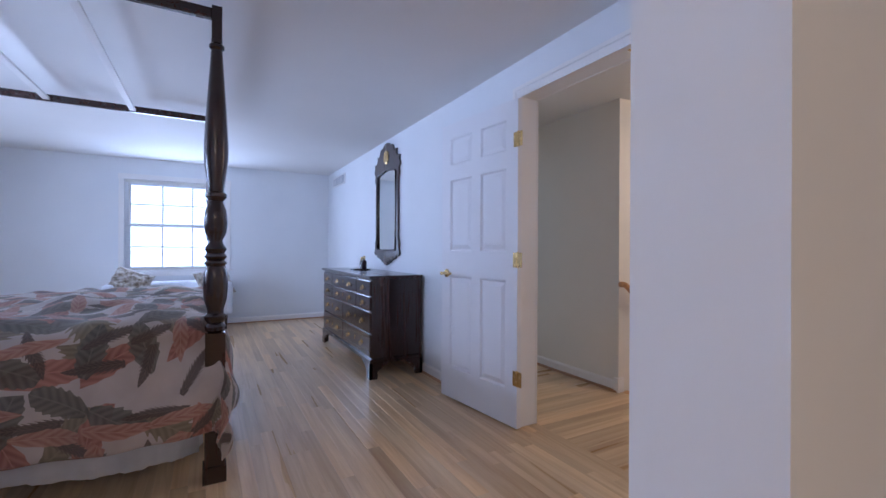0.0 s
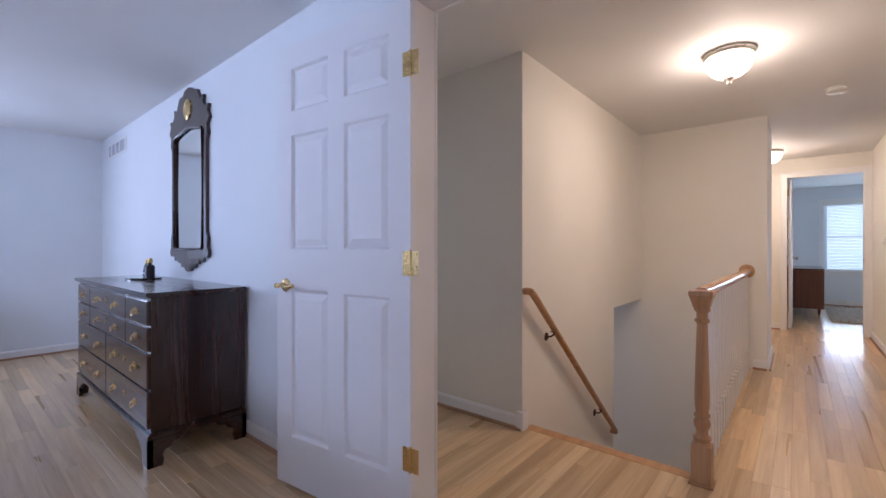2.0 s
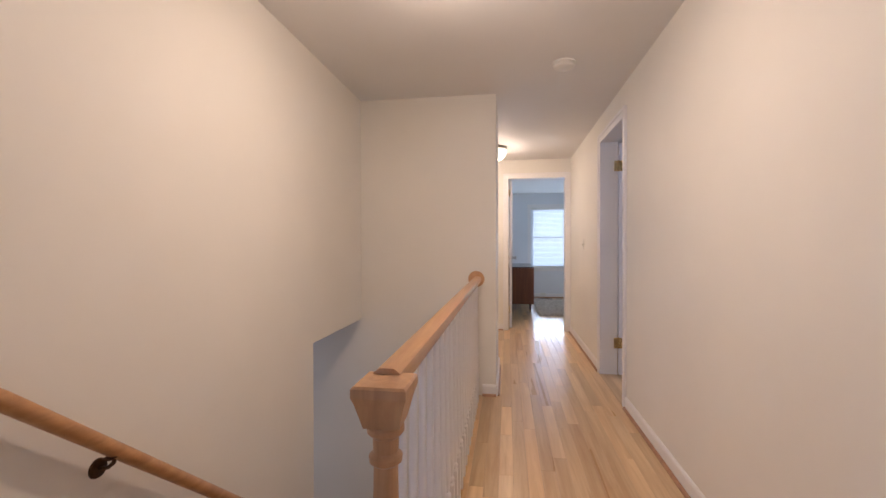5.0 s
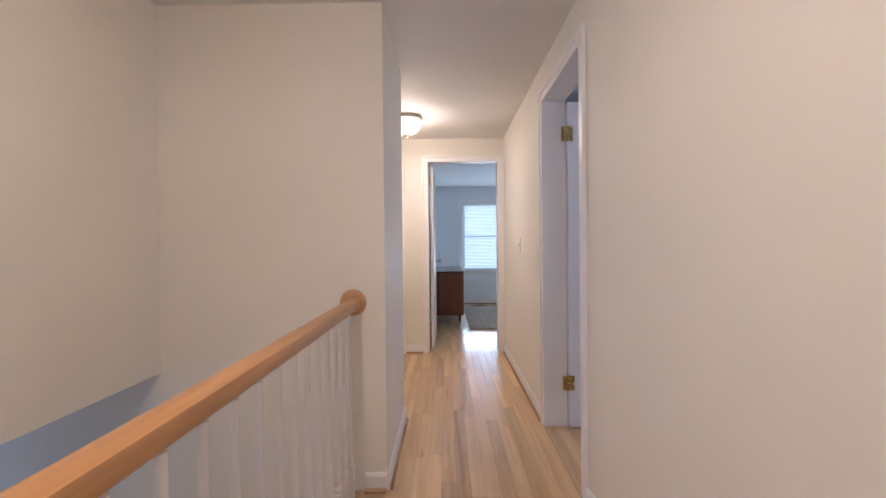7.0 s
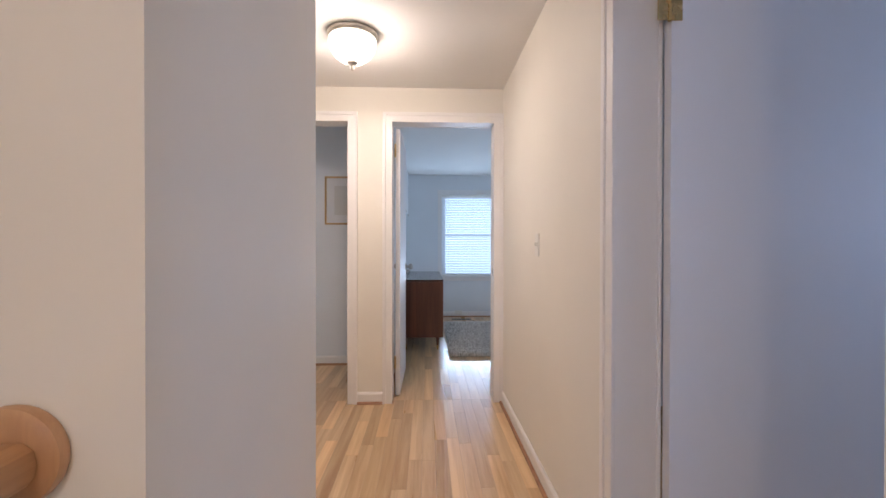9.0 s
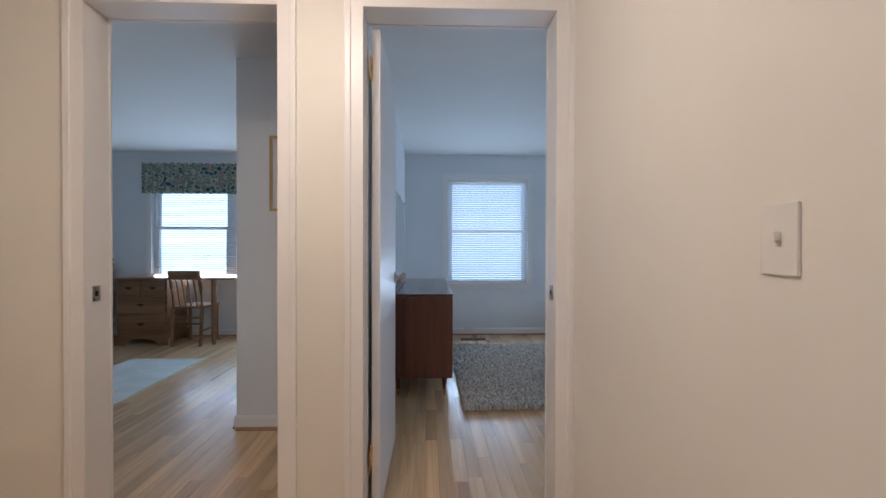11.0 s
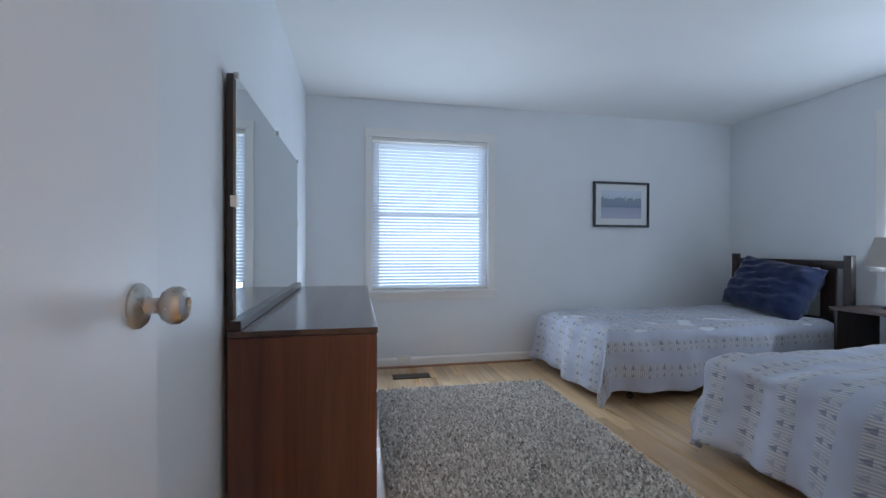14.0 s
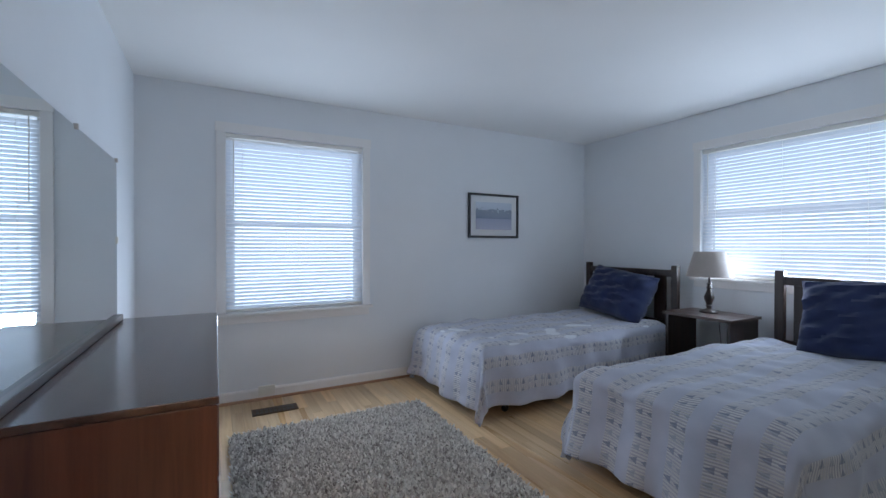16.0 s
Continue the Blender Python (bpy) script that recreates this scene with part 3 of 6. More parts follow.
doorway("door_frame_1", "x", YA, YA + 0.12, -1.835, -0.322, 2.05)
doorway("door_frame_2", "y", -3.22, -3.10, 1.86, 2.66, 2.05)
doorway("door_frame_3", "y", XR, XR + 0.125, 5.175, 5.925, 2.05)
doorway("door_frame_4", "x", YE, YE + 0.12, -0.822, -0.078, 2.04)
doorway("door_frame_5", "x", YE, YE + 0.12, -1.85, -1.135, 2.04)
for x, y0, y1, z in ((-0.0805, YE + 0.035, YE + 0.062, 0.95), (-1.848, YE + 0.035, YE + 0.062, 0.95)):
    o = thing("strike_plate", "satin nickel strike plate on the door jamb", "strike plate")
    bm = bmesh.new()
    s = 1 if x < -1 else -1
    box(bm, *sorted((x, x + s * 0.0035)), y0 - 0.006, y1 + 0.003, z - 0.029, z + 0.029)
    part("plate", bm, NICKEL, o)
    # black block on the plate paints the dark of the latch hole
    bm = bmesh.new()
    box(bm, *sorted((x + s * 0.0025, x + s * 0.0045)), y0 + 0.004, y1 - 0.008, z - 0.010, z + 0.010)
    part("latch_hole_shade", bm, BLACK, o)

# ---- doors ----


def hinge(parent, x, z, y=0.0):
    bm = bmesh.new()
    box(bm, x - 0.036, x - 0.003, y - 0.0015, y + 0.0015, z - 0.045, z + 0.045)
    box(bm, x + 0.003, x + 0.036, y - 0.0015, y + 0.0015, z - 0.045, z + 0.045)
    lathe(bm, [(0.006, -0.047), (0.0065, -0.045), (0.0065, 0.045), (0.006, 0.047), (0.003, 0.051)], 10, (x, y, z))
    return part("hinge", bm, BRASS, parent, "brass butt hinge")


def panel_door(name, m, width, flat=False, label="", knuckle=1):
    """A door leaf, hinged at its origin and reaching along +x; six raised panels unless flat."""
    root = tagged(new(name), label, "door", kind="structure")
    root.matrix_basis = m
    h, t = 2.028, 0.035
    bm = bmesh.new()
    if flat:
        part("door_leaf", soft_box(0.003, width, -t / 2, t / 2, 0.01, h, 0.002), DOORW, root)
        return root
    st, mid = 0.105, 0.095
    x1, x2 = width / 2 - mid / 2, width / 2 + mid / 2
    rails = [(0.01, 0.235), (0.905, 1.09), (1.61, 1.72), (1.915, h)]
    for a, b in ((0.003, st), (x1, x2), (width - st, width)):
        box(bm, a, b, -t / 2, t / 2, 0.01, h)
    for lo, hi in rails:
        for a, b in ((st, x1), (x2, width - st)):
            box(bm, a, b, -t / 2, t / 2, lo, hi)
    bmesh.ops.remove_doubles(bm, verts=bm.verts[:], dist=1e-5)
    part("door_leaf", bm, DOORW, root)
    for (_, lo), (hi, _) in zip(rails, rails[1:]):
        for a, b in ((st, x1), (x2, width - st)):
            bm = bmesh.new()
            for s in (-1, 1):
                rings = []
                for d, y in ((0.0, t / 2 - 0.001), (0.010, t / 2 - 0.011), (0.016, t / 2 - 0.011), (0.042, t / 2 - 0.003), (0.046, t / 2 - 0.003)):
                    rings.append([bm.verts.new((xx, s * y, zz)) for xx, zz in ((a + d, lo + d), (b - d, lo + d), (b - d, hi - d), (a + d, hi - d))])
                for p, q in zip(rings, rings[1:]):
                    for i in range(4):
                        bm.faces.new((p[i], p[(i + 1) % 4], q[(i + 1) % 4], q[i]))
                bm.faces.new(rings[-1])
            part("panel", bm, DOORW, root)
    return root


def lever_set(parent, x, z, metal_, sgn=1):
    """Rose and curved lever on both faces."""
    for s in (-1, 1):
        m = Matrix.Translation((x, s * 0.0175, z)) @ Matrix.Rotation(radians(-90 * s), 4, "X")
        bm = bmesh.new()
        lathe(bm, [(0.031, 0), (0.031, 0.004), (0.026, 0.008), (0.012, 0.011), (0.010, 0.042), (0.013, 0.046), (0.012, 0.055)], 20, m=m)
        y = s * 0.067
        tube(bm, [(x, y, z), (x + sgn * 0.03, y, z + 0.003), (x + sgn * 0.06, y, z - 0.004), (x + sgn * 0.09, y, z - 0.002), (x + sgn * 0.112, y, z + 0.004)], 0.0085, 10)
        part("door_lever", bm, metal_, parent, "polished lever handle", True)


def knob_set(parent, x, z, metal_):
    for s in (-1, 1):
        m = Matrix.Translation((x, s * 0.0175, z)) @ Matrix.Rotation(radians(-90 * s), 4, "X")
        bm = bmesh.new()
        lathe(bm, [(0.033, 0), (0.033, 0.003), (0.029, 0.008), (0.014, 0.013), (0.011, 0.020), (0.012, 0.030), (0.022, 0.036), (0.0275, 0.045), (0.0275, 0.055), (0.022, 0.063), (0.012, 0.066), (0.010, 0.062)], 24, m=m)
        part("door_knob", bm, metal_, parent, "round satin nickel knob", True)


d1 = panel_door("door_1", pose(-1.802, 1.604, 0, 0, 0, 186.6), 0.794, label="white six-panel door standing open against the wall")
lever_set(d1, 0.728, 0.925, BRASS, -1)
for z in (0.314, 1.038, 1.775):
    hinge(d1, 0.0, z, 0.02)
d2 = panel_door("door_2", pose(-0.338, 1.615, 0, 0, 0, -85.5), 0.755, label="white six-panel door standing open into the bedroom")
lever_set(d2, 0.692, 0.955, NICKEL, -1)
bm = soft_box(0.754, 0.7575, -0.0125, 0.0125, 0.925, 0.985, 0.001)
part("latch_plate", bm, NICKEL, d2, "satin nickel latch plate")
part("astragal", soft_box(0.735, 0.757, -0.052, -0.0178, 0.012, 2.026, 0.003), DOORW, d2, "white moulded meeting strip")
for z in (0.314, 1.038, 1.775):
    hinge(d2, 0.0, z, 0.02)
d3 = panel_door("door_3", pose(0.126, 5.902, 0, 0, 0, 1.0), 0.74, True, "flat white door standing open into a side room")
for z in (0.288, 1.831):
    hinge(d3, -0.004, z, -0.022)
d4 = panel_door("door_4", pose(-0.788, YE + 0.135, 0, 0, 0, 89.4), 0.715, True, "flat white door standing open along the bedroom wall")
knob_set(d4, 0.655, 0.955, NICKEL)
for z in (0.258, 1.86):
    hinge(d4, 0.0, z, 0.02)
o = thing("ball_catch", "small brass ball catch in the door head", "door catch")
bm = bmesh.new()
box(bm, -1.10, -1.045, YA + 0.03, YA + 0.06, 2.0455, 2.0495)
lathe(bm, [(0.008, 0.0), (0.007, -0.006), (0.003, -0.009)][::-1], 10, (-1.072, YA + 0.045, 2.046))
part("catch_plate", bm, BRASS, o)

# ---- windows ----


def window(name, m, w, h, muntins=(0, 0), label="", stool=True, mullion=False):
    """A double-hung window set in an opening: origin at the bottom middle on the room face, y to the outside."""
    root = tagged(new(name), label, "window", kind="structure")
    root.matrix_basis = m
    a = w / 2
    for s in (-1, 1):
        x0, x1 = sorted((s * (a - 0.004), s * (a + 0.058)))
        part("window_casing", soft_box(x0, x1, -0.017, -0.0005, 0.0, h + 0.058, 0.003), TRIM, root)
        x0, x1 = sorted((s * (a - 0.022), s * (a + 0.001)))
        part("window_frame", soft_box(x0, x1, 0.042, 0.10, 0, h, 0.002), TRIM, root)
    part("window_casing", soft_box(-a - 0.064, a + 0.064, -0.023, -0.0005, h - 0.004, h + 0.066, 0.004), TRIM, root)
    part("window_frame", soft_box(-a + 0.022, a - 0.022, 0.042, 0.10, h - 0.022, h + 0.001, 0.002), TRIM, root)
    part("window_sill", soft_box(-a - 0.075, a + 0.075, -0.042, 0.10, -0.022, 0.003, 0.006), TRIM, root)
    part("window_apron", soft_box(-a - 0.05, a + 0.05, -0.015, -0.0005, -0.080, -0.023, 0.004), TRIM, root)
    spans = [(-a + 0.023, -0.02), (0.02, a - 0.023)] if mullion else [(-a + 0.023, a - 0.023)]
    if mullion:
        part("mullion", soft_box(-0.02, 0.02, 0.042, 0.10, 0.003, h - 0.022, 0.002), TRIM, root)
    for p, q in spans:
        for lo, hi, y in ((0.004, h / 2 + 0.02, 0.045), (h / 2 - 0.02, h - 0.023, 0.075)):
            bm = bmesh.new()
            f = 0.042
            box(bm, p, p + f, y, y + 0.03, lo, hi)
            box(bm, q - f, q, y, y + 0.03, lo, hi)
            box(bm, p + f, q - f, y, y + 0.03, lo, lo + f)
            box(bm, p + f, q - f, y, y + 0.03, hi - f, hi)
            sash = part("window_sash", bm, TRIM, root)
            nx, nz = muntins
            for i in range(1, nx):
                x = p + f + (q - p - 2 * f) * i / nx
                bm = bmesh.new()
                box(bm, x - 0.009, x + 0.009, y + 0.004, y + 0.026, lo + f, hi - f)
                part("muntin", bm, TRIM, sash)
            for i in range(1, nz):
                z = lo + f + (hi - lo - 2 * f) * i / nz
                bm = bmesh.new()
                box(bm, p + f, q - f, y + 0.005, y + 0.025, z - 0.009, z + 0.009)
                part("muntin", bm, TRIM, sash)
            bm = bmesh.new()
            box(bm, p + f, q - f, y + 0.013, y + 0.017, lo + f, hi - f)
            part("pane", bm, PANE, sash).visible_shadow = False
    return root


def blind(m, w, h, tilt=52, drop=None, pitch=0.0275, label="white horizontal mini blind lowered over the window"):
    """Headrail, slats, bottom rail, ladder cords and a tilt wand, hung inside a window opening."""
    root = thing("window_blind", label, "blind", m)
    a = w / 2 - 0.006
    top, bot = h - 0.006, (h - drop if drop else 0.012)
    part("headrail", soft_box(-a, a, 0.004, 0.034, top - 0.03, top, 0.002), PLASTIC, root)
    part("bottom_rail", soft_box(-a, a, 0.007, 0.031, bot, bot + 0.014, 0.003), PLASTIC, root)
    bm = bmesh.new()
    rows = [(-0.0135, 0.0), (-0.007, 0.0018), (0.0, 0.0024), (0.007, 0.0018), (0.0135, 0.0)]
    ca, sa = math.cos(radians(tilt)), math.sin(radians(tilt))
    rows = [(y * ca - z * sa, -y * sa + z * ca) for y, z in rows]
    vs = [[bm.verts.new((s * a, y, z)) for s in (-1, 1)] for y, z in rows]
    for p, q in zip(vs, vs[1:]):
        bm.faces.new((p[0], p[1], q[1], q[0]))
    me = mesh_of("slat", bm, SLAT, True)
    z = bot + 0.026
    while z < top - 0.036:
        s = new("slat", me)
        s.parent = root
        s.location = (0, 0.019, z)
        z += pitch
    n = 3 if w < 1.4 else 4
    for i in range(n):
        x = -a + 0.11 + (2 * a - 0.22) * i / (n - 1)
        bm = bmesh.new()
        for y in (0.005, 0.033):
            tube(bm, [(x, y, bot + 0.01), (x, y, top - 0.02)], 0.0012, 5)
        part("ladder_cord", bm, PLASTIC, root)
    bm = bmesh.new()
    tube(bm, [(-a + 0.05, -0.004, top - 0.03), (-a + 0.052, -0.006, top - 0.55)], 0.0035, 8)
    part("tilt_wand", bm, PLASTIC, root)
    return root


WT = "white painted sash window with moulded casing and sill"
m = pose(0.1775, YB, 0.66)
window("window_1", m, 1.025, 1.315, label=WT)
blind(m, 1.025, 1.315)
m = pose(3.25, 9.395, 0.89, 0, 0, -90)
window("window_2", m, 1.63, 1.085, label=WT)
blind(m, 1.63, 1.085)
m = pose(XM, -0.43, 0.80, 0, 0, 90)
window("window_3", m, 1.19, 1.21, (3, 2), label="white sash window with divided panes")
blind(m, 1.19, 1.21, tilt=8, pitch=0.031, label="white horizontal mini blind with slats opened flat")
m = pose(-3.2, -3.0, 0.80, 0, 0, 180)
window("window_4", m, 2.0, 1.19, (3, 2), label=WT, mullion=True)
m = pose(-3.05, YB, 0.72)
window("window_5", m, 1.9, 1.255, label=WT, mullion=True)
blind(m, 1.9, 1.255, tilt=20)
m = pose(XM, 3.205, 0.70, 0, 0, 90)
window("window_6", m, 1.31, 1.28, label=WT)
blind(m, 1.31, 1.28)
# unseen window, added as the source of the lower landing's light
m = pose(-4.1, 4.82, -0.85, 0, 0, 90)
window("window_7_added", m, 0.70, 1.0, label=WT)
# unseen window, added to go with the side room's lamp
m = pose(2.2, 5.1, 0.9, 0, 0, -90)
window("window_8_added", m, 0.80, 1.0, label=WT)

# ---- stairs, railing ----
stairs = tagged(new("stairs"), "oak stair treads with white risers going down", "stairs", kind="structure")
for i in range(1, 8):
    y0, z = 2.80 + 0.227 * (i - 1), -0.19 * i
    part("tread", soft_box(XS + 0.002, -1.08, y0 - 0.012, y0 + 0.236, z - 0.028, z, 0.008), OAK_RAIL, stairs)
    bm = bmesh.new()
    box(bm, XS + 0.002, -1.08, y0 + 0.206, y0 + 0.224, z - 0.19, z - 0.028)
    part("riser", bm, TRIM, stairs)
bm = bmesh.new()
box(bm, XS + 0.002, -1.08, 2.784, 2.799, -0.19, -0.03)
part("riser", bm, TRIM, stairs)
part("nosing", soft_box(XS + 0.002, -1.085, 2.755, 2.835, -0.03, 0.003, 0.010), OAK_RAIL, stairs, "oak nosing at the head of the stairs")
bm = bmesh.new()
box(bm, -4.1, -0.98, 4.38, 5.235, -1.62, -1.52)
structure("floor_lower_landing", bm, FLOOR_XI, "oak landing below the stairs", "floor")
bm = bmesh.new()
box(bm, -1.08, -1.0, 2.80, 5.235, -1.6, -0.03)
structure("wall_under_railing", bm, WALL, "painted stairwell side wall below the hall floor", "wall")
part("fascia", soft_box(-1.092, -1.0785, 2.80, 5.23, -0.22, -0.002, 0.002), TRIM, stairs)

newel = thing("newel_post", "turned oak newel post at the head of the stairs", "newel post", pose(-1.05, 2.755, 0))
part("newel_base", soft_box(-0.05, 0.05, -0.05, 0.05, 0, 0.012, 0.004), OAK_POST, newel)
part("newel_block", soft_box(-0.041, 0.041, -0.041, 0.041, 0.012, 0.185, 0.004), OAK_POST, newel)
bm = bmesh.new()
lathe(bm, [(0.036, 0.185), (0.031, 0.197), (0.037, 0.208), (0.038, 0.218), (0.027, 0.228), (0.024, 0.245), (0.033, 0.268), (0.036, 0.283), (0.030, 0.300), (0.026, 0.306), (0.034, 0.314), (0.034, 0.322), (0.026, 0.331), (0.030, 0.36), (0.031, 0.42), (0.027, 0.58), (0.023, 0.70), (0.022, 0.745), (0.030, 0.752), (0.031, 0.762), (0.023, 0.770), (0.024, 0.795), (0.034, 0.806), (0.034, 0.815), (0.028, 0.822)], 28)
part("newel_shaft", bm, OAK_POST, newel, "", True)
bm = bmesh.new()
rings = []
for r, z in ((0.032, 0.820), (0.036, 0.835), (0.044, 0.865), (0.049, 0.878), (0.049, 0.894), (0.045, 0.898)):
    rings.append([bm.verts.new((sx * r, sy * r, z)) for sx, sy in ((-1, -1), (1, -1), (1, 1), (-1, 1))])
for p, q in zip(rings, rings[1:]):
    for i in range(4):
        bm.faces.new((p[i], p[(i + 1) % 4], q[(i + 1) % 4], q[i]))
bm.faces.new(rings[-1])
bm.faces.new(rings[0][::-1])
part("newel_cap", bm, OAK_POST, newel, "square flared oak cap")

rail = thing("stair_railing", "oak hand rail on slim white balusters beside the stairwell", "railing")
bm = bmesh.new()
prof = [(-0.018, 0.845), (0.018, 0.845), (0.027, 0.856), (0.030, 0.872), (0.026, 0.888), (0.014, 0.897), (-0.014, 0.897), (-0.026, 0.888), (-0.030, 0.872), (-0.027, 0.856)]
prism(bm, [(-1.057 + x, z + 0.012) for x, z in prof], 2.785, 5.212)
part("hand_rail", bm, OAK_RAIL, rail, "", True)
bm = bmesh.new()
lathe(bm, [(0.060, 0), (0.062, 0.006), (0.060, 0.016), (0.052, 0.020), (0.03, 0.021)], 32, m=Matrix.Translation((-1.066, 5.234, 0.887)) @ Matrix.Rotation(radians(90), 4, "X"))
part("rosette", bm, OAK_POST, rail, "round oak wall rosette", True)
bm = bmesh.new()
box(bm, -0.0155, 0.0155, -0.0155, 0.0155, 0, 0.20)
lathe(bm, [(0.0155, 0.20), (0.011, 0.207), (0.0165, 0.216), (0.0165, 0.224), (0.010, 0.232), (0.012, 0.245), (0.0165, 0.28), (0.0165, 0.31), (0.013, 0.40), (0.0095, 0.70), (0.009, 0.846)], 10)
bal = mesh_of("baluster", bm, TRIM, True)
for i in range(21):
    o = new("baluster", bal)
    o.parent = rail
    o.location = (-1.055, 2.895 + 0.1095 * i, 0.0)

hr = thing("wall_handrail", "round oak handrail on dark brackets down the stair wall", "handrail")
bm = bmesh.new()
tube(bm, [(-1.972, 2.740, 0.836), (-1.945, 2.734, 0.839), (-1.930, 2.741, 0.835), (-1.924, 2.77, 0.811), (-1.924, 3.4, 0.257), (-1.924, 4.25, -0.488), (-1.930, 4.275, -0.508), (-1.945, 4.28, -0.512), (-1.972, 4.28, -0.512)], 0.0215, 16)
part("rail", bm, OAK_RAIL, hr, "", True)
for y, z in ((3.045, 0.567), (3.91, -0.191)):
    bm = bmesh.new()
    tube(bm, [(-1.975, y, z - 0.055), (-1.945, y, z - 0.05), (-1.927, y, z - 0.035), (-1.922, y, z - 0.014)], 0.006, 8)
    lathe(bm, [(0.028, 0), (0.027, 0.004), (0.012, 0.008)], 16, m=Matrix.Translation((XS, y, z - 0.055)) @ Matrix.Rotation(radians(90), 4, "Y"))
    box(bm, -1.938, -1.910, y - 0.028, y + 0.028, z - 0.016, z - 0.012)
    part("bracket", bm, BRONZE, hr, "dark bronze bracket", True)

# ---- hall fixtures ----


def flush_light(x, y):
    o = thing("ceiling_light", "lit flush ceiling light with opal glass bowl and nickel finial", "ceiling light", pose(x, y, H) @ Matrix.Diagonal((1.08, 1.08, 1.28, 1)), "hall ceiling lights")
    bm = bmesh.new()
    lathe(bm, [(0.118, 0), (0.124, -0.006), (0.124, -0.014), (0.120, -0.020), (0.112, -0.024), (0.112, -0.020), (0.05, -0.02)], 40)
    part("rim", bm, NICKEL, o, "satin nickel rim", True)
    bm = bmesh.new()
    lathe(bm, [(0.116, -0.026), (0.117, -0.045), (0.110, -0.068), (0.092, -0.092), (0.062, -0.112), (0.028, -0.122), (0.008, -0.1235)], 40)
    part("bowl", bm, OPAL, o, "glowing opal glass bowl", True).visible_shadow = False
    bm = bmesh.new()
    lathe(bm, [(0.030, -0.119), (0.027, -0.126), (0.013, -0.131), (0.008, -0.137), (0.011, -0.144), (0.008, -0.152), (0.003, -0.155)], 18)
    part("finial", bm, NICKEL, o, "nickel finial", True)


flush_light(-1.03, 3.56)
flush_light(-0.97, 7.0)
# unseen fixture for the added dressing room lamp, copied from the hall
flush_light(1.35, -0.75)
o = thing("smoke_detector", "round white plastic smoke detector on the ceiling", "smoke detector", pose(-0.482, 4.75, H))
bm = bmesh.new()
lathe(bm, [(0.070, 0), (0.070, -0.010), (0.064, -0.012)], 32)
part("base", bm, PLASTIC, o, "", True)
bm = bmesh.new()
lathe(bm, [(0.060, -0.010), (0.064, -0.016), (0.062, -0.030), (0.052, -0.038), (0.02, -0.040)], 32)
part("cover", bm, PLASTIC, o, "", True)
o = thing("light_switch", "white toggle light switch on the hall wall", "light switch", pose(XR, 6.80, 1.148))
part("switch_plate", soft_box(-0.006, 0, -0.035, 0.035, -0.057, 0.057, 0.002), PLASTIC, o)
part("toggle", soft_box(-0.016, -0.005, -0.005, 0.005, -0.004, 0.012, 0.002), PLASTIC, o)

# ---- cloth ----


def drape(name, material, label, category, m, hx, hy, top, over, seed, step=0.035, flare=0.05, fold=0.030, puff=0.012, lows=(), corner=1.0):
    """A cover spread over a bed top of half sizes hx, hy and hanging over by over = (-x, +x, -y, +y)."""
    rng = random.Random(seed)
    ph = [rng.uniform(0, 6.28) for _ in range(8)]
    nx, ny = int((2 * hx + over[0] + over[1]) / step), int((2 * hy + over[2] + over[3]) / step)
    verts, uvs, faces = [], [], []
    for j in range(ny + 1):
        for i in range(nx + 1):
            s = -hx - over[0] + (2 * hx + over[0] + over[1]) * i / nx
            t = -hy - over[2] + (2 * hy + over[2] + over[3]) * j / ny
            dx, dy = max(0.0, abs(s) - hx), max(0.0, abs(t) - hy)
            sx, sy = (1 if s > 0 else -1), (1 if t > 0 else -1)
            d = (dx ** 2.6 + dy ** 2.6) ** (1 / 2.6)
            wob = math.sin(t * 9 + ph[0]) + 0.6 * math.sin(t * 21 + ph[1]) if dx > dy else math.sin(s * 8 + ph[2]) + 0.6 * math.sin(s * 19 + ph[3])
            out = 0.022 * min(1, d / 0.05) + (flare + fold * wob) * min(1.0, d / 0.4)
            r = 0.06
            drop = d - r * 0.5 * (1 - math.exp(-d / r)) if d > 0 else 0
            nsum = noise.noise((s * 2.3, t * 2.3, seed)) * puff * 1.6 + noise.noise((s * 7, t * 7, seed + 3.1)) * puff
            seams = -0.006 * (abs(math.sin(s * 11)) ** 8 + abs(math.sin(t * 9)) ** 8)
            edge = min(hx - abs(s), hy - abs(t))
            rnd = -0.03 * math.exp(-max(0, edge) / 0.05) if d == 0 else -0.03
            x = max(-hx, min(hx, s)) + (sx * out * min(1, dx / d) if d > 0 else 0)
            y = max(-hy, min(hy, t)) + (sy * out * min(1, dy / d) if d > 0 else 0)
            z = top - drop + rnd + nsum * (1 if d == 0 else 0.4) + seams
            if d > 0.05:
                x += sx * (nsum if dx > 0 else 0)
                y += sy * (nsum if dy > 0 else 0)
            verts.append((x, y, max(z, 0.018)))
            uvs.append((s, t))
    for j in range(ny):
        for i in range(nx):
            a = j * (nx + 1) + i
            faces.append((a, a + 1, a + nx + 2, a + nx + 1))
    me = bpy.data.meshes.new(name)
    me.from_pydata(verts, [], faces)
    uv = me.uv_layers.new(name="cloth")
    for lp in me.loops:
        uv.data[lp.index].uv = uvs[lp.vertex_index]
    me.materials.append(material)
    me.shade_smooth()
    o = new(name, me)
    o.matrix_basis = m
    sol = o.modifiers.new("thickness", "SOLIDIFY")
    sol.thickness, sol.offset = 0.014, -1
    sub = o.modifiers.new("smooth", "SUBSURF")
    sub.levels = sub.render_levels = 1
    return tagged(o, label, category)


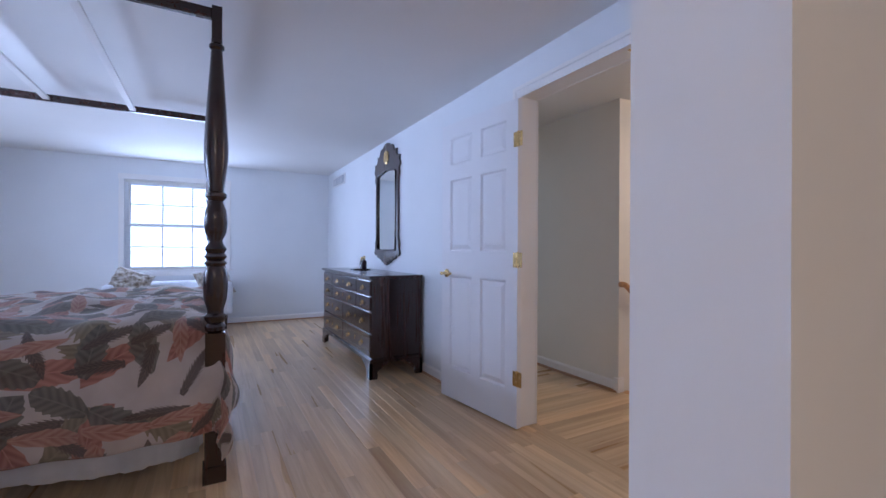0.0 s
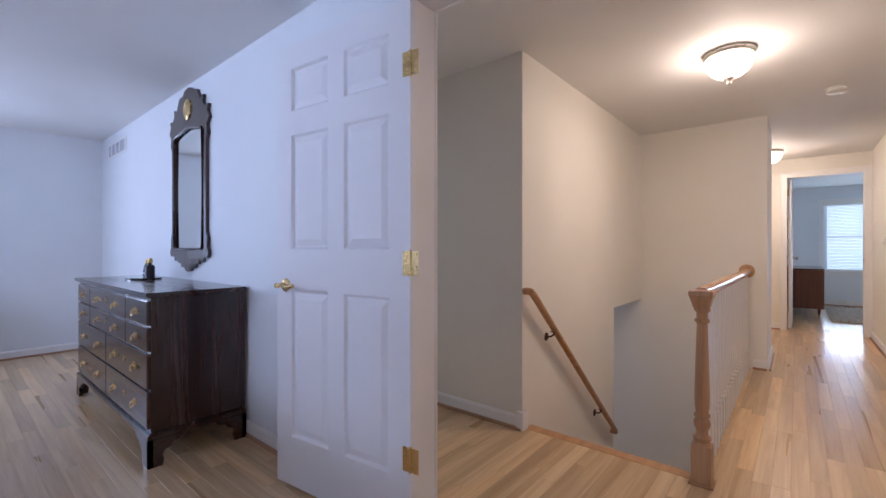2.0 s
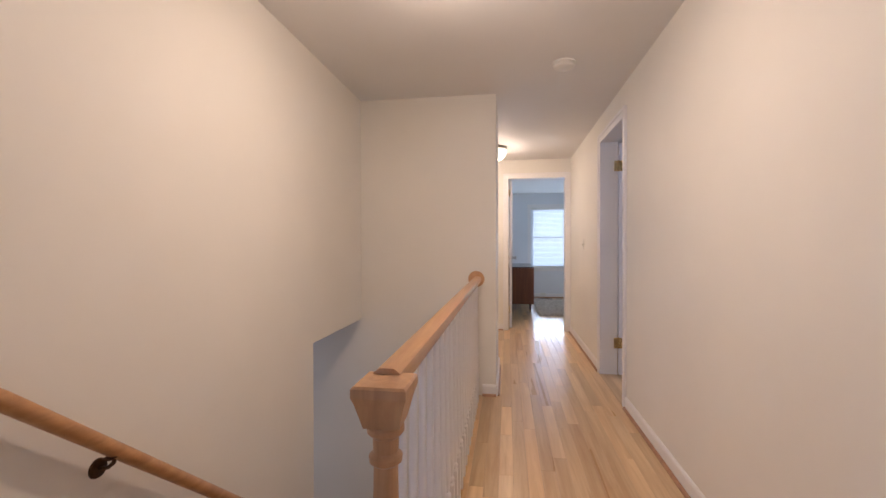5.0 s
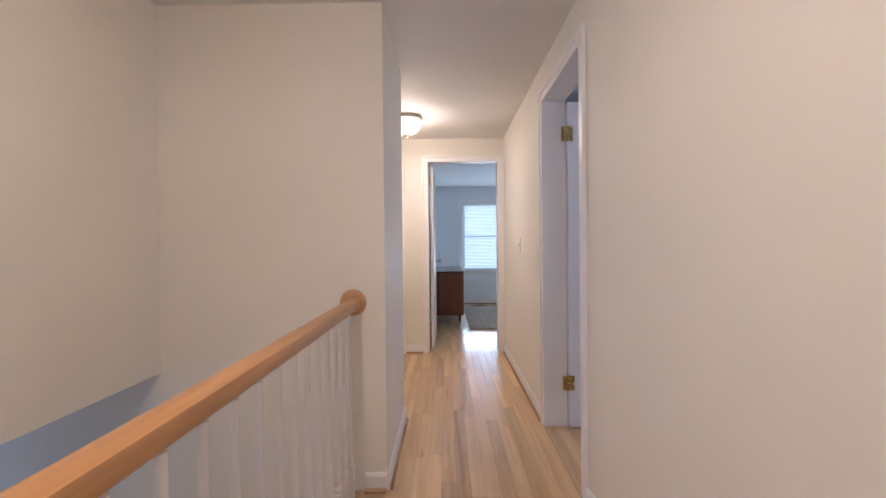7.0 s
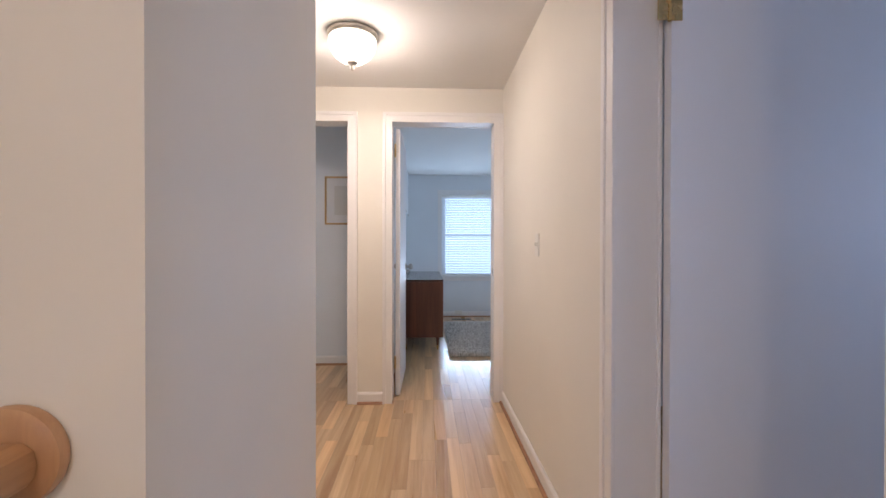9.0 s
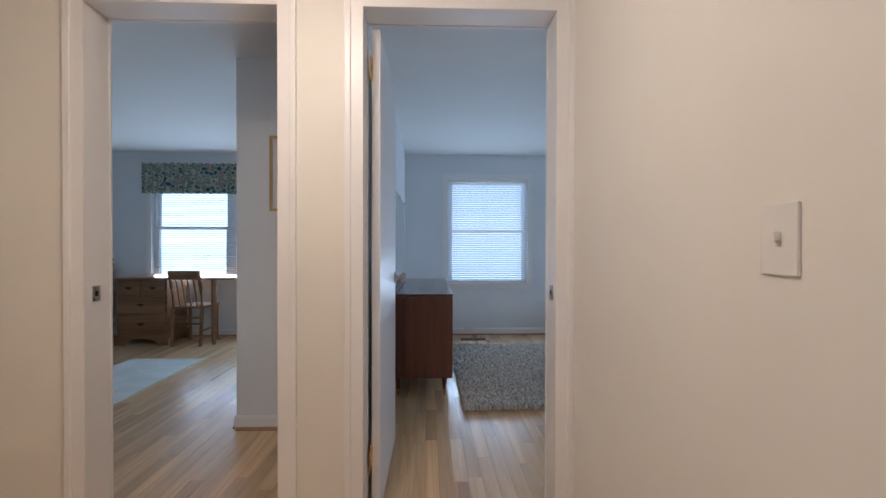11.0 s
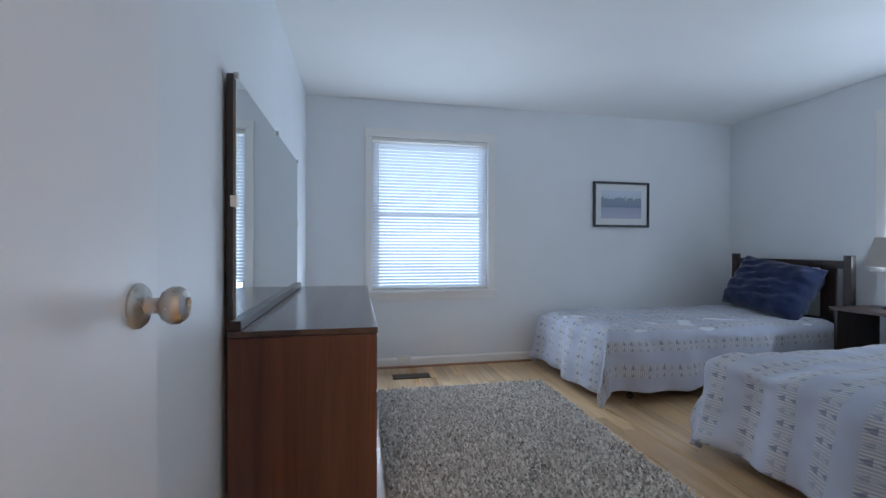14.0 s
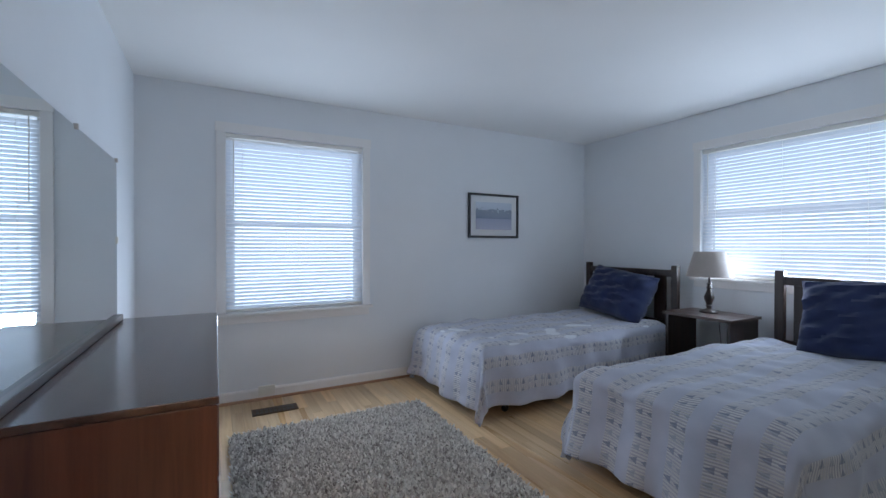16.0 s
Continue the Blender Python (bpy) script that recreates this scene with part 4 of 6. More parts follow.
def pillow_mesh(name, w, h, th, material, seed, wrinkle=0.02):
    """A stuffed square with pinched corners and creases, standing in the x-z plane."""
    n = 28
    bm = bmesh.new()
    sides = []
    for s in (-1, 1):
        rows = []
        for j in range(n + 1):
            row = []
            for i in range(n + 1):
                u, v = 2 * i / n - 1, 2 * j / n - 1
                f = max(0.0, (1 - u ** 4) * (1 - v ** 4)) ** 0.55
                pin = 1 - 0.07 * (1 - abs(u) ** 2) * abs(v) ** 3 - 0.0
                pin2 = 1 - 0.07 * (1 - abs(v) ** 2) * abs(u) ** 3
                cr = noise.noise((u * 2.2 + v * 1.4, v * 5 - u * 2, seed + s)) * wrinkle * 1.6 + noise.noise((u * 6, v * 9, seed + s * 2)) * wrinkle * 0.7
                row.append(bm.verts.new((u * w / 2 * pin2, s * (th / 2 * f + cr * min(1, f * 2)), v * h / 2 * pin)))
            rows.append(row)
        for j in range(n):
            for i in range(n):
                q = (rows[j][i], rows[j][i + 1], rows[j + 1][i + 1], rows[j + 1][i])
                bm.faces.new(q if s < 0 else q[::-1])
    bmesh.ops.remove_doubles(bm, verts=bm.verts[:], dist=0.0008)
    return mesh_of(name, bm, material, True)


def pillow(name, label, m, w, h, th, material, seed):
    o = new(name, pillow_mesh(name, w, h, th, material, seed))
    o.matrix_basis = m
    return tagged(o, label, "pillow")


# ---- main bedroom ----


def poster_bed():
    bed = thing("four_poster_bed", "dark mahogany four-poster bed with turned posts and canopy rails", "bed", pose(-3.015, -1.072, 0))
    hx, hy = 0.945, 1.045
    prof = [(0.030, 0.70), (0.045, 0.712), (0.046, 0.73), (0.034, 0.745), (0.048, 0.765), (0.049, 0.78), (0.036, 0.792), (0.036, 0.81), (0.050, 0.86), (0.054, 0.93), (0.050, 0.985),
            (0.038, 1.015), (0.050, 1.03), (0.038, 1.045), (0.050, 1.062), (0.038, 1.078), (0.048, 1.098), (0.032, 1.125), (0.030, 1.14), (0.046, 1.175), (0.053, 1.22), (0.046, 1.28), (0.030, 1.325), (0.047, 1.345), (0.047, 1.36), (0.033, 1.372),
            (0.040, 1.42), (0.052, 1.52), (0.053, 1.58), (0.046, 1.72), (0.034, 1.90), (0.026, 2.02), (0.024, 2.045), (0.033, 2.055), (0.033, 2.068), (0.024, 2.078), (0.024, 2.10)]
    for sx in (-1, 1):
        for sy in (-1, 1):
            bm = bmesh.new()
            lathe(bm, prof, 24, (sx * hx, sy * hy, 0))
            box(bm, sx * hx - 0.042, sx * hx + 0.042, sy * hy - 0.042, sy * hy + 0.042, 0.06, 0.70)
            box(bm, sx * hx - 0.050, sx * hx + 0.050, sy * hy - 0.050, sy * hy + 0.050, 0.0, 0.075)
            box(bm, sx * hx - 0.022, sx * hx + 0.022, sy * hy - 0.022, sy * hy + 0.022, 2.10, 2.25)
            part("post", bm, MAHOG_Z, bed, "", True)
    for s in (-1, 1):
        part("canopy_rail", soft_box(s * hx - 0.014, s * hx + 0.014, -hy + 0.022, hy - 0.022, 2.19, 2.24, 0.003), MAHOG, bed)
        part("canopy_rail", soft_box(-hx + 0.022, hx - 0.022, s * hy - 0.014, s * hy + 0.014, 2.19, 2.24, 0.003), MAHOG, bed)
        part("side_rail", soft_box(s * (hx - 0.02) - 0.015, s * (hx - 0.02) + 0.015, -hy + 0.04, hy - 0.04, 0.28, 0.42, 0.004), MAHOG, bed)
        part("side_rail", soft_box(-hx + 0.04, hx - 0.04, s * (hy - 0.02) - 0.015, s * (hy - 0.02) + 0.015, 0.28, 0.42, 0.004), MAHOG, bed)
    for y in (0.48, -0.04, -0.55):
        part("canopy_slat", soft_box(-hx + 0.015, hx - 0.015, y - 0.021, y + 0.021, 2.197, 2.215, 0.003), TRIM, bed, "white painted canopy slat")
    part("headboard", soft_box(-hx + 0.04, hx - 0.04, -hy - 0.015, -hy + 0.015, 0.40, 1.25, 0.01), MAHOG, bed)
    part("mattress", soft_box(-0.90, 0.90, -1.0, 1.0, 0.42, 0.715, 0.05, 4), SHEET, bed, "", True)
    sk = thing("bed_skirt", "white cotton bed skirt with eyelet hem", "bed skirt", pose(-3.015, -1.072, 0))
    for along, c, L in (("y", 0.925, 0.98), ("x", 0.985, 0.88)):
        bm = bmesh.new()
        n = 90
        lo, hi = [], []
        for i in range(n + 1):
            u = -L + 2 * L * i / n
            w = 0.009 * math.sin(i * 0.9) + 0.005 * math.sin(i * 2.3)
            z = 0.125 + 0.022 * math.sin(i * 0.13 + 1) + 0.005 * abs(math.sin(i * 1.3))
            for row, zz, k in ((hi, 0.44, 0.3), (lo, z, 1.0)):
                row.append(bm.verts.new((c + w * k, u, zz) if along == "y" else (u, c + w * k, zz)))
        for i in range(n):
            bm.faces.new((lo[i], lo[i + 1], hi[i + 1], hi[i]))
        o = part("skirt_panel", bm, SHEET, sk, "", True)
        o.modifiers.new("thickness", "SOLIDIFY").thickness = 0.003
    drape("comforter", LEAFY, "rumpled cream comforter printed with large brown leaves", "comforter", pose(-3.015, -1.072, 0), 0.935, 1.035, 0.785, (0.54, 0.54, 0.0, 0.52), 4, 0.035, 0.075, 0.024, 0.036)


poster_bed()


def pull(parent, x, y, z, ny=-1):
    """Brass bail pull on a shaped plate, on a front that faces -y."""
    bm = bmesh.new()
    prism(bm, [(x - 0.038, z), (x - 0.026, z + 0.016), (x - 0.010, z + 0.012), (x, z + 0.022), (x + 0.010, z + 0.012), (x + 0.026, z + 0.016), (x + 0.038, z), (x + 0.022, z - 0.014), (x, z - 0.020), (x - 0.022, z - 0.014)], y - 0.0025, y)
    tube(bm, [(x - 0.026, y - 0.004, z + 0.003), (x - 0.027, y - 0.014, z - 0.006), (x - 0.016, y - 0.018, z - 0.020), (x, y - 0.019, z - 0.025), (x + 0.016, y - 0.018, z - 0.020), (x + 0.027, y - 0.014, z - 0.006), (x + 0.026, y - 0.004, z + 0.003)], 0.0032, 8)
    return part("pull", bm, BRASS, parent, "brass bail pull", True)


def dresser():
    x0, x1, y0, y1 = -4.85, -3.17, 1.135, 1.618
    d = thing("dresser", "dark mahogany chest of ten drawers with brass bail pulls", "dresser")
    part("body", soft_box(x0 + 0.015, x1 - 0.015, y0 + 0.016, y1, 0.14, 0.845, 0.003), MAHOG_Z, d)
    bm = bmesh.new()
    for o, za, zb in ((0.0, 0.845, 0.853), (-0.012, 0.853, 0.873)):
        box(bm, x0 + o, x1 - o, y0 + o, y1, za, zb)
    bmesh.ops.bevel(bm, geom=bm.edges[:], offset=0.003, segments=2, affect="EDGES")
    part("top", bm, MAHOG, d, "polished mahogany top")
    bm = bmesh.new()
    box(bm, x0 - 0.006, x1 + 0.006, y0 - 0.004, y1, 0.135, 0.168)
    bmesh.ops.bevel(bm, geom=bm.edges[:], offset=0.006, segments=2, affect="EDGES")
    part("base_moulding", bm, MAHOG, d)
    foot = [(0, 0), (0.085, 0), (0.092, 0.03), (0.085, 0.055), (0.10, 0.075), (0.135, 0.085), (0.15, 0.105), (0.20, 0.115), (0.23, 0.137), (0, 0.137)]
    for s, xe in ((1, x0 - 0.004), (-1, x1 + 0.004)):
        for ys in (y0 - 0.002, y1 - 0.022):
            bm = bmesh.new()
            prism(bm, [(xe + s * a, z) for a, z in foot], ys, ys + 0.022)
            part("bracket_foot", bm, MAHOG, d)
        for ya, sy in ((y0 - 0.002, 1), (y1, -1)):
            bm = bmesh.new()
            mm = Matrix(((0, 1, 0, xe), (1, 0, 0, 0), (0, 0, 1, 0), (0, 0, 0, 1)))
            a, b = sorted((0, s * 0.022))
            prism(bm, [(ya + sy * q * 0.75, z) for q, z in foot], a, b, mm)
            part("bracket_foot", bm, MAHOG, d)
    W = x1 - x0 - 0.05
    rows = [(0.705, 0.828, (0.0, 0.20, 0.74, 1.0)), (0.572, 0.695, (0.0, 0.20, 0.74, 1.0)), (0.385, 0.562, (0.0, 0.46, 1.0)), (0.185, 0.375, (0.0, 0.46, 1.0))]
    rows = [(a, b, tuple(c if c not in (0.74, 0.20) else (0.235 if c == 0.20 else 0.765) for c in cs)) for a, b, cs in rows]
    for za, zb, cs in rows:
        if len(cs) == 3:
            cs = (0.0, 0.5, 1.0)
        for a, b in zip(cs, cs[1:]):
            xa, xb = x0 + 0.025 + W * a + 0.005, x0 + 0.025 + W * b - 0.005
            dr = part("drawer", soft_box(xa, xb, y0 + 0.002, y0 + 0.03, za, zb, 0.005), MAHOG, d)
            xm, zm = (xa + xb) / 2, (za + zb) / 2
            if b - a < 0.3:
                pull(dr, xm, y0 + 0.002, zm)
            else:
                for k in (-1, 1):
                    pull(dr, xm + k * (xb - xa) * 0.25, y0 + 0.002, zm)
                bm = bmesh.new()
                prism(bm, [(xm - 0.010, zm + 0.012), (xm, zm + 0.030), (xm + 0.010, zm + 0.012), (xm + 0.006, zm - 0.012), (xm - 0.006, zm - 0.012)], y0 - 0.0005, y0 + 0.003)
                part("keyhole_plate", bm, BRASS, dr, "brass keyhole plate")


dresser()


def wall_mirror():
    cx, y = -4.06, YA
    w, z0, z1 = 0.36, 0.925, 2.235
    m = thing("wall_mirror", "tall mirror in a scrolled dark wooden frame with gilt medallion", "mirror")
    half = [(0.0, 0.925), (0.05, 0.935), (0.075, 0.965), (0.12, 0.955), (0.14, 0.985), (0.185, 0.985), (0.205, 1.02), (0.26, 1.0), (0.275, 1.035), (0.335, 1.03), (0.36, 1.06), (0.335, 1.11), (0.345, 1.16), (0.318, 1.21), (0.318, 1.83), (0.345, 1.87), (0.33, 1.93), (0.37, 1.97), (0.34, 2.02), (0.36, 2.06), (0.30, 2.055), (0.265, 2.09), (0.275, 2.14), (0.22, 2.12), (0.19, 2.16), (0.165, 2.20), (0.10, 2.205), (0.06, 2.235), (0.0, 2.245)]
    inner = [(0.0, 1.09), (0.245, 1.09), (0.265, 1.11), (0.265, 1.90), (0.245, 1.92), (0.12, 1.94), (0.0, 1.955)]
    for s in (-1, 1):
        bm = bmesh.new()
        out = [(cx + s * a, z) for a, z in half] + [(cx + s * a, z) for a, z in inner[::-1]]
        prism(bm, out, y - 0.024, y - 0.002)
        part("fretwork", bm, MAHOG_Z, m, "fretwork half of the frame")
        bm = bmesh.new()
        tube(bm, [(cx + s * a, y - 0.027, z) for a, z in inner], 0.009, 8)
        part("inner_moulding", bm, MAHOG, m, "", True)
    bm = bmesh.new()
    prism(bm, [(cx + s * a, z) for s in (-1, 1) for a, z in (inner if s == 1 else inner[::-1])], y - 0.014, y - 0.006)
    part("mirror_glass", bm, MIRROR, m, "silvered mirror glass")
    bm = bmesh.new()
    lathe(bm, [(0.064, 0.0), (0.064, 0.006), (0.052, 0.012), (0.040, 0.007), (0.02, 0.014)], 28, m=Matrix.Translation((cx, y - 0.024, 2.09)) @ Matrix.Rotation(radians(90), 4, "X") @ Matrix.Diagonal((1, 1.15, 1, 1)))
    part("medallion", bm, BRASS, m, "gilt round medallion", True)


wall_mirror()


def tray_and_bottles():
    t = thing("vanity_tray", "oval mirrored tray lying on the dresser", "tray", pose(-4.36, 1.43, 0.8735))
    bm = bmesh.new()
    lathe(bm, [(0.0, 0.0), (0.15, 0.0), (0.165, 0.004), (0.170, 0.013), (0.166, 0.013), (0.158, 0.006), (0.0, 0.005)], 36, m=Matrix.Diagonal((1.0, 0.65, 1, 1)))
    part("tray_plate", bm, MIRROR, t, "", True)
    for x, y, h, r, mat, lab in ((-4.40, 1.46, 0.135, 0.022, DARKGLASS, "small dark perfume bottle with a tall stopper"), (-4.34, 1.44, 0.10, 0.026, CLEARGLASS, "small clear glass perfume bottle with cap"), (-4.29, 1.45, 0.145, 0.030, DARKGLASS, "dark square-shouldered perfume bottle")):
        b = thing("perfume_bottle", lab, "bottle", pose(x, y, 0.8795), "bottles on the tray")
        bm = bmesh.new()
        lathe(bm, [(r * 0.9, 0), (r, 0.004), (r, h * 0.55), (r * 0.8, h * 0.64), (r * 0.35, h * 0.68), (r * 0.35, h * 0.74)], 18)
        part("bottle", bm, mat, b, "", True)
        bm = bmesh.new()
        lathe(bm, [(r * 0.5, h * 0.74), (r * 0.55, h * 0.8), (r * 0.5, h * 0.95), (r * 0.2, h)], 16)
        part("stopper", bm, DARKGLASS if mat is CLEARGLASS else BRASS, b, "", True)


tray_and_bottles()

o = thing("wall_vent", "white louvred air return grille high on the wall", "vent", pose(-6.02, YA, 2.115))
part("grille_frame", soft_box(-0.33, 0.33, -0.008, -0.001, -0.075, 0.075, 0.003), TRIM, o)
# grey sheet paints the shade between the louvres
bm = bmesh.new()
box(bm, -0.30, 0.30, -0.0095, -0.0085, -0.055, 0.055)
part("grille_shade", bm, paint("vent_shadow", (0.30, 0.31, 0.36), 0.6), o)
for i in range(12):
    x = -0.285 + i * 0.0518
    if i % 3 == 2:
        part("grille_rib", soft_box(x - 0.014, x + 0.014, -0.012, -0.009, -0.055, 0.055, 0.001), TRIM, o)
    else:
        bm = bmesh.new()
        box(bm, x - 0.006, x + 0.006, -0.0115, -0.0097, -0.055, 0.055)
        part("grille_slat", bm, TRIM, o)


def settee():
    c = thing("settee", "low white upholstered settee with dark legs under the window", "settee", pose(-6.22, -0.46, 0, 0, 0, 90))
    part("seat", soft_box(-0.62, 0.62, -0.32, 0.30, 0.20, 0.45, 0.05, 4), SHEET, c, "", True)
    part("backrest", soft_box(-0.66, 0.66, 0.22, 0.36, 0.26, 0.66, 0.06, 4), SHEET, c, "", True)
    for s in (-1, 1):
        a, b = sorted((s * 0.57, s * 0.69))
        part("arm", soft_box(a, b, -0.30, 0.30, 0.24, 0.66, 0.055, 4), SHEET, c, "", True)
        for y in (-0.28, 0.30):
            bm = bmesh.new()
            lathe(bm, [(0.014, 0), (0.018, 0.05), (0.026, 0.18), (0.03, 0.24)], 12, (s * 0.60, y, 0))
            part("leg", bm, MAHOG_Z, c, "dark turned leg", True)
    pillow("throw_pillow", "leaf-printed throw pillow leaning on the settee arm", pose(-6.12, -0.90, 0.64, -20, 18, 70), 0.44, 0.40, 0.17, FLORAL, 3)
    pillow("throw_pillow", "leaf-printed throw pillow leaning on the settee arm", pose(-6.12, 0.02, 0.64, -20, -14, 110), 0.42, 0.40, 0.17, FLORAL, 9)


FLORAL = fabric("floral_cotton", (0.60, 0.56, 0.50), (0.22, 0.17, 0.12), 0.85, 500, 22)
settee()

# ---- twin bedroom ----


def bureau():
    x0, x1, y0, y1, top = -0.85, -0.388, 9.29, 10.80, 0.775
    b = thing("low_dresser", "long low walnut dresser on tapered brass-tipped legs", "dresser")
    part("body", soft_box(x0, x1 - 0.004, y0 + 0.004, y1 - 0.004, 0.145, top - 0.022, 0.003), WALNUT, b)
    part("top", soft_box(x0, x1, y0, y1, top - 0.020, top, 0.003), WALNUT_TOP, b, "polished dark walnut top")
    for i in range(2):
        for k in range(3):
            za = 0.165 + k * 0.197
            ya = y0 + 0.02 + i * 0.738
            dr = part("drawer", soft_box(x1 - 0.010, x1 - 0.001, ya, ya + 0.728, za, za + 0.187, 0.003), WALNUT, b)
    for x, sx in ((x0 + 0.05, -1), (x1 - 0.06, 1)):
        for y, sy in ((y0 + 0.07, -1), (y1 - 0.07, 1)):
            bm = bmesh.new()
            lathe(bm, [(0.009, 0.0), (0.011, 0.045), (0.012, 0.047), (0.022, 0.146)], 14, (x, y, 0))
            lg = part("leg", bm, WALNUT, b, "", True)
            bm = bmesh.new()
            lathe(bm, [(0.0095, 0.0005), (0.0125, 0.046), (0.0125, 0.048)], 14, (x, y, 0))
            part("ferrule", bm, BRASS, lg, "brass leg tip", True)
    m = thing("dresser_mirror", "wide frameless mirror in a dark rail standing on the dresser", "mirror")
    mm = Matrix(((0, 1, 0, 0), (1, 0, 0, 0), (0, 0, 1, 0), (0, 0, 0, 1)))
    bm = bmesh.new()
    prism(bm, [(9.33, 0.80), (10.72, 0.80), (10.72, 1.58), (9.33, 1.58)], -0.838, -0.832, mm)
    part("mirror_glass", bm, MIRROR, m, "clear silvered mirror glass")
    bm = bmesh.new()
    prism(bm, [(9.315, 0.777), (10.735, 0.777), (10.735, 1.584), (9.315, 1.584)], -0.858, -0.8385, mm)
    part("backing", bm, ESPRESSO, m)
    part("bottom_rail", soft_box(-0.845, -0.812, 9.30, 10.75, 0.776, 0.806, 0.003), ESPRESSO_Y, m)
    for y in (9.33, 10.03, 10.72):
        part("mirror_clip", soft_box(-0.840, -0.826, y - 0.008, y + 0.008, 1.572, 1.592, 0.002), NICKEL, m)
    part("mirror_clip", soft_box(-0.846, -0.826, 9.308, 9.336, 1.165, 1.20, 0.002), PLASTIC, m)
    part("mirror_clip", soft_box(-0.846, -0.826, 10.712, 10.735, 1.165, 1.20, 0.002), PLASTIC, m)


bureau()


def shag_rug(x0, x1, y0, y1):
    r = thing("shag_rug", "thick grey and cream shag rug on the oak floor", "rug")
    part("rug_base", soft_box(x0, x1, y0, y1, 0.001, 0.012, 0.004), fabric("rug_backing", (0.46, 0.44, 0.41)), r)
    rng = np.random.default_rng(5)
    n = 42000
    px, py = rng.uniform(x0 - 0.01, x1 + 0.01, n), rng.uniform(y0 - 0.01, y1 + 0.01, n)
    a, lean, h, w = rng.uniform(0, 6.283, n), rng.uniform(0.006, 0.026, n), rng.uniform(0.022, 0.042, n), rng.uniform(0.004, 0.0075, n)
    ca, sa = np.cos(a), np.sin(a)
    V = np.zeros((n, 6, 3))
    for k, (f, z, wk) in enumerate(((0.0, 0.0, 1.0), (0.45, 0.62, 1.15), (1.0, 1.0, 0.7))):
        for q, s in enumerate((-1, 1)):
            V[:, 2 * k + q, 0] = px + ca * lean * f - sa * w * wk * s
            V[:, 2 * k + q, 1] = py + sa * lean * f + ca * w * wk * s
            V[:, 2 * k + q, 2] = 0.008 + h * z
    idx = np.arange(n)[:, None] * 6
    F = np.concatenate([idx + np.array([[0, 1, 3, 2]]), idx + np.array([[2, 3, 5, 4]])]).tolist()
    me = bpy.data.meshes.new("pile")
    me.from_pydata(V.reshape(-1, 3).tolist(), [], F)
    me.materials.append(SHAG)
    o = new("pile", me)
    o.parent = r
    tagged(o, "grey and cream shag yarn", kind="stuff")


shag_rug(-0.315, 0.885, 9.03, 10.84)


def twin_bed(y0, y1, x0, x1, seed, hy0, hy1, top):
    """Slatted dark headboard at the wall, metal frame, box spring, mattress."""
    b = thing("twin_bed", "single bed with dark slatted headboard under a quilt", "bed", group="twin beds")
    xh = 3.125
    for y in (hy0 + 0.028, hy1 - 0.028):
        part("headboard_post", soft_box(xh - 0.022, xh + 0.022, y - 0.028, y + 0.028, 0.0, 0.985, 0.004), ESPRESSO, b)
    for za, zb in ((0.885, 0.945), (0.44, 0.50)):
        part("headboard_rail", soft_box(xh - 0.014, xh + 0.014, hy0 + 0.056, hy1 - 0.056, za, zb, 0.003), ESPRESSO, b)
    n = 4
    for i in range(n):
        y = hy0 + 0.056 + (hy1 - hy0 - 0.112) * (i + 0.5) / n
        part("headboard_slat", soft_box(xh - 0.010, xh + 0.010, y - 0.055, y + 0.055, 0.50, 0.885, 0.003), ESPRESSO, b)
    part("box_spring", soft_box(x0 + 0.03, x1, y0 + 0.02, y1 - 0.02, 0.175, 0.30, 0.015, 2), TICKING, b, "beige box spring")
    part("mattress", soft_box(x0 + 0.02, x1, y0 + 0.01, y1 - 0.01, 0.30, 0.475, 0.03, 3), SHEET, b, "", True)
    for y in (y0 + 0.06, y1 - 0.06):
        part("frame_rail", soft_box(x0 + 0.08, x1, y - 0.018, y + 0.018, 0.145, 0.174, 0.003), BLACK, b)
        for x in (x0 + 0.22, x1 - 0.25):
            bm = bmesh.new()
            lathe(bm, [(0.012, 0.05), (0.012, 0.145)], 12, (x, y, 0))
            lg = part("leg", bm, BLACK, b, "black metal leg", True)
            bm = bmesh.new()
            lathe(bm, [(0.018, -0.011), (0.025, -0.007), (0.025, 0.007), (0.018, 0.011)], 16, m=Matrix.Translation((x, y, 0.0255)) @ Matrix.Rotation(radians(90), 4, "X"))
            part("caster", bm, BLACK, lg, "black caster wheel", True)
    cx, cy = (x0 + x1) / 2, (y0 + y1) / 2
    drape("quilt", QUILT, "pale lilac quilt with bands of grey triangles, hanging over the bed", "quilt", pose(cx, cy, 0), (x1 - x0) / 2, (y1 - y0) / 2, top, (0.43, -0.02, 0.40, 0.40), seed, 0.028, 0.06, 0.030, 0.022)


twin_bed(10.40, 11.34, 1.16, 3.09, 11, 10.325, 11.34, 0.50)
twin_bed(8.74, 9.70, 1.30, 3.09, 17, 8.62, 9.605, 0.52)
pillow("bed_pillow", "navy blue pillow leaning on the slatted headboard", pose(2.93, 10.80, 0.71, -28, 8, -90), 0.68, 0.48, 0.29, NAVY, 7)
pillow("bed_pillow", "large navy blue pillow leaning on the headboard", pose(2.93, 9.02, 0.725, -24, -5, -90), 0.76, 0.52, 0.24, NAVY, 23)


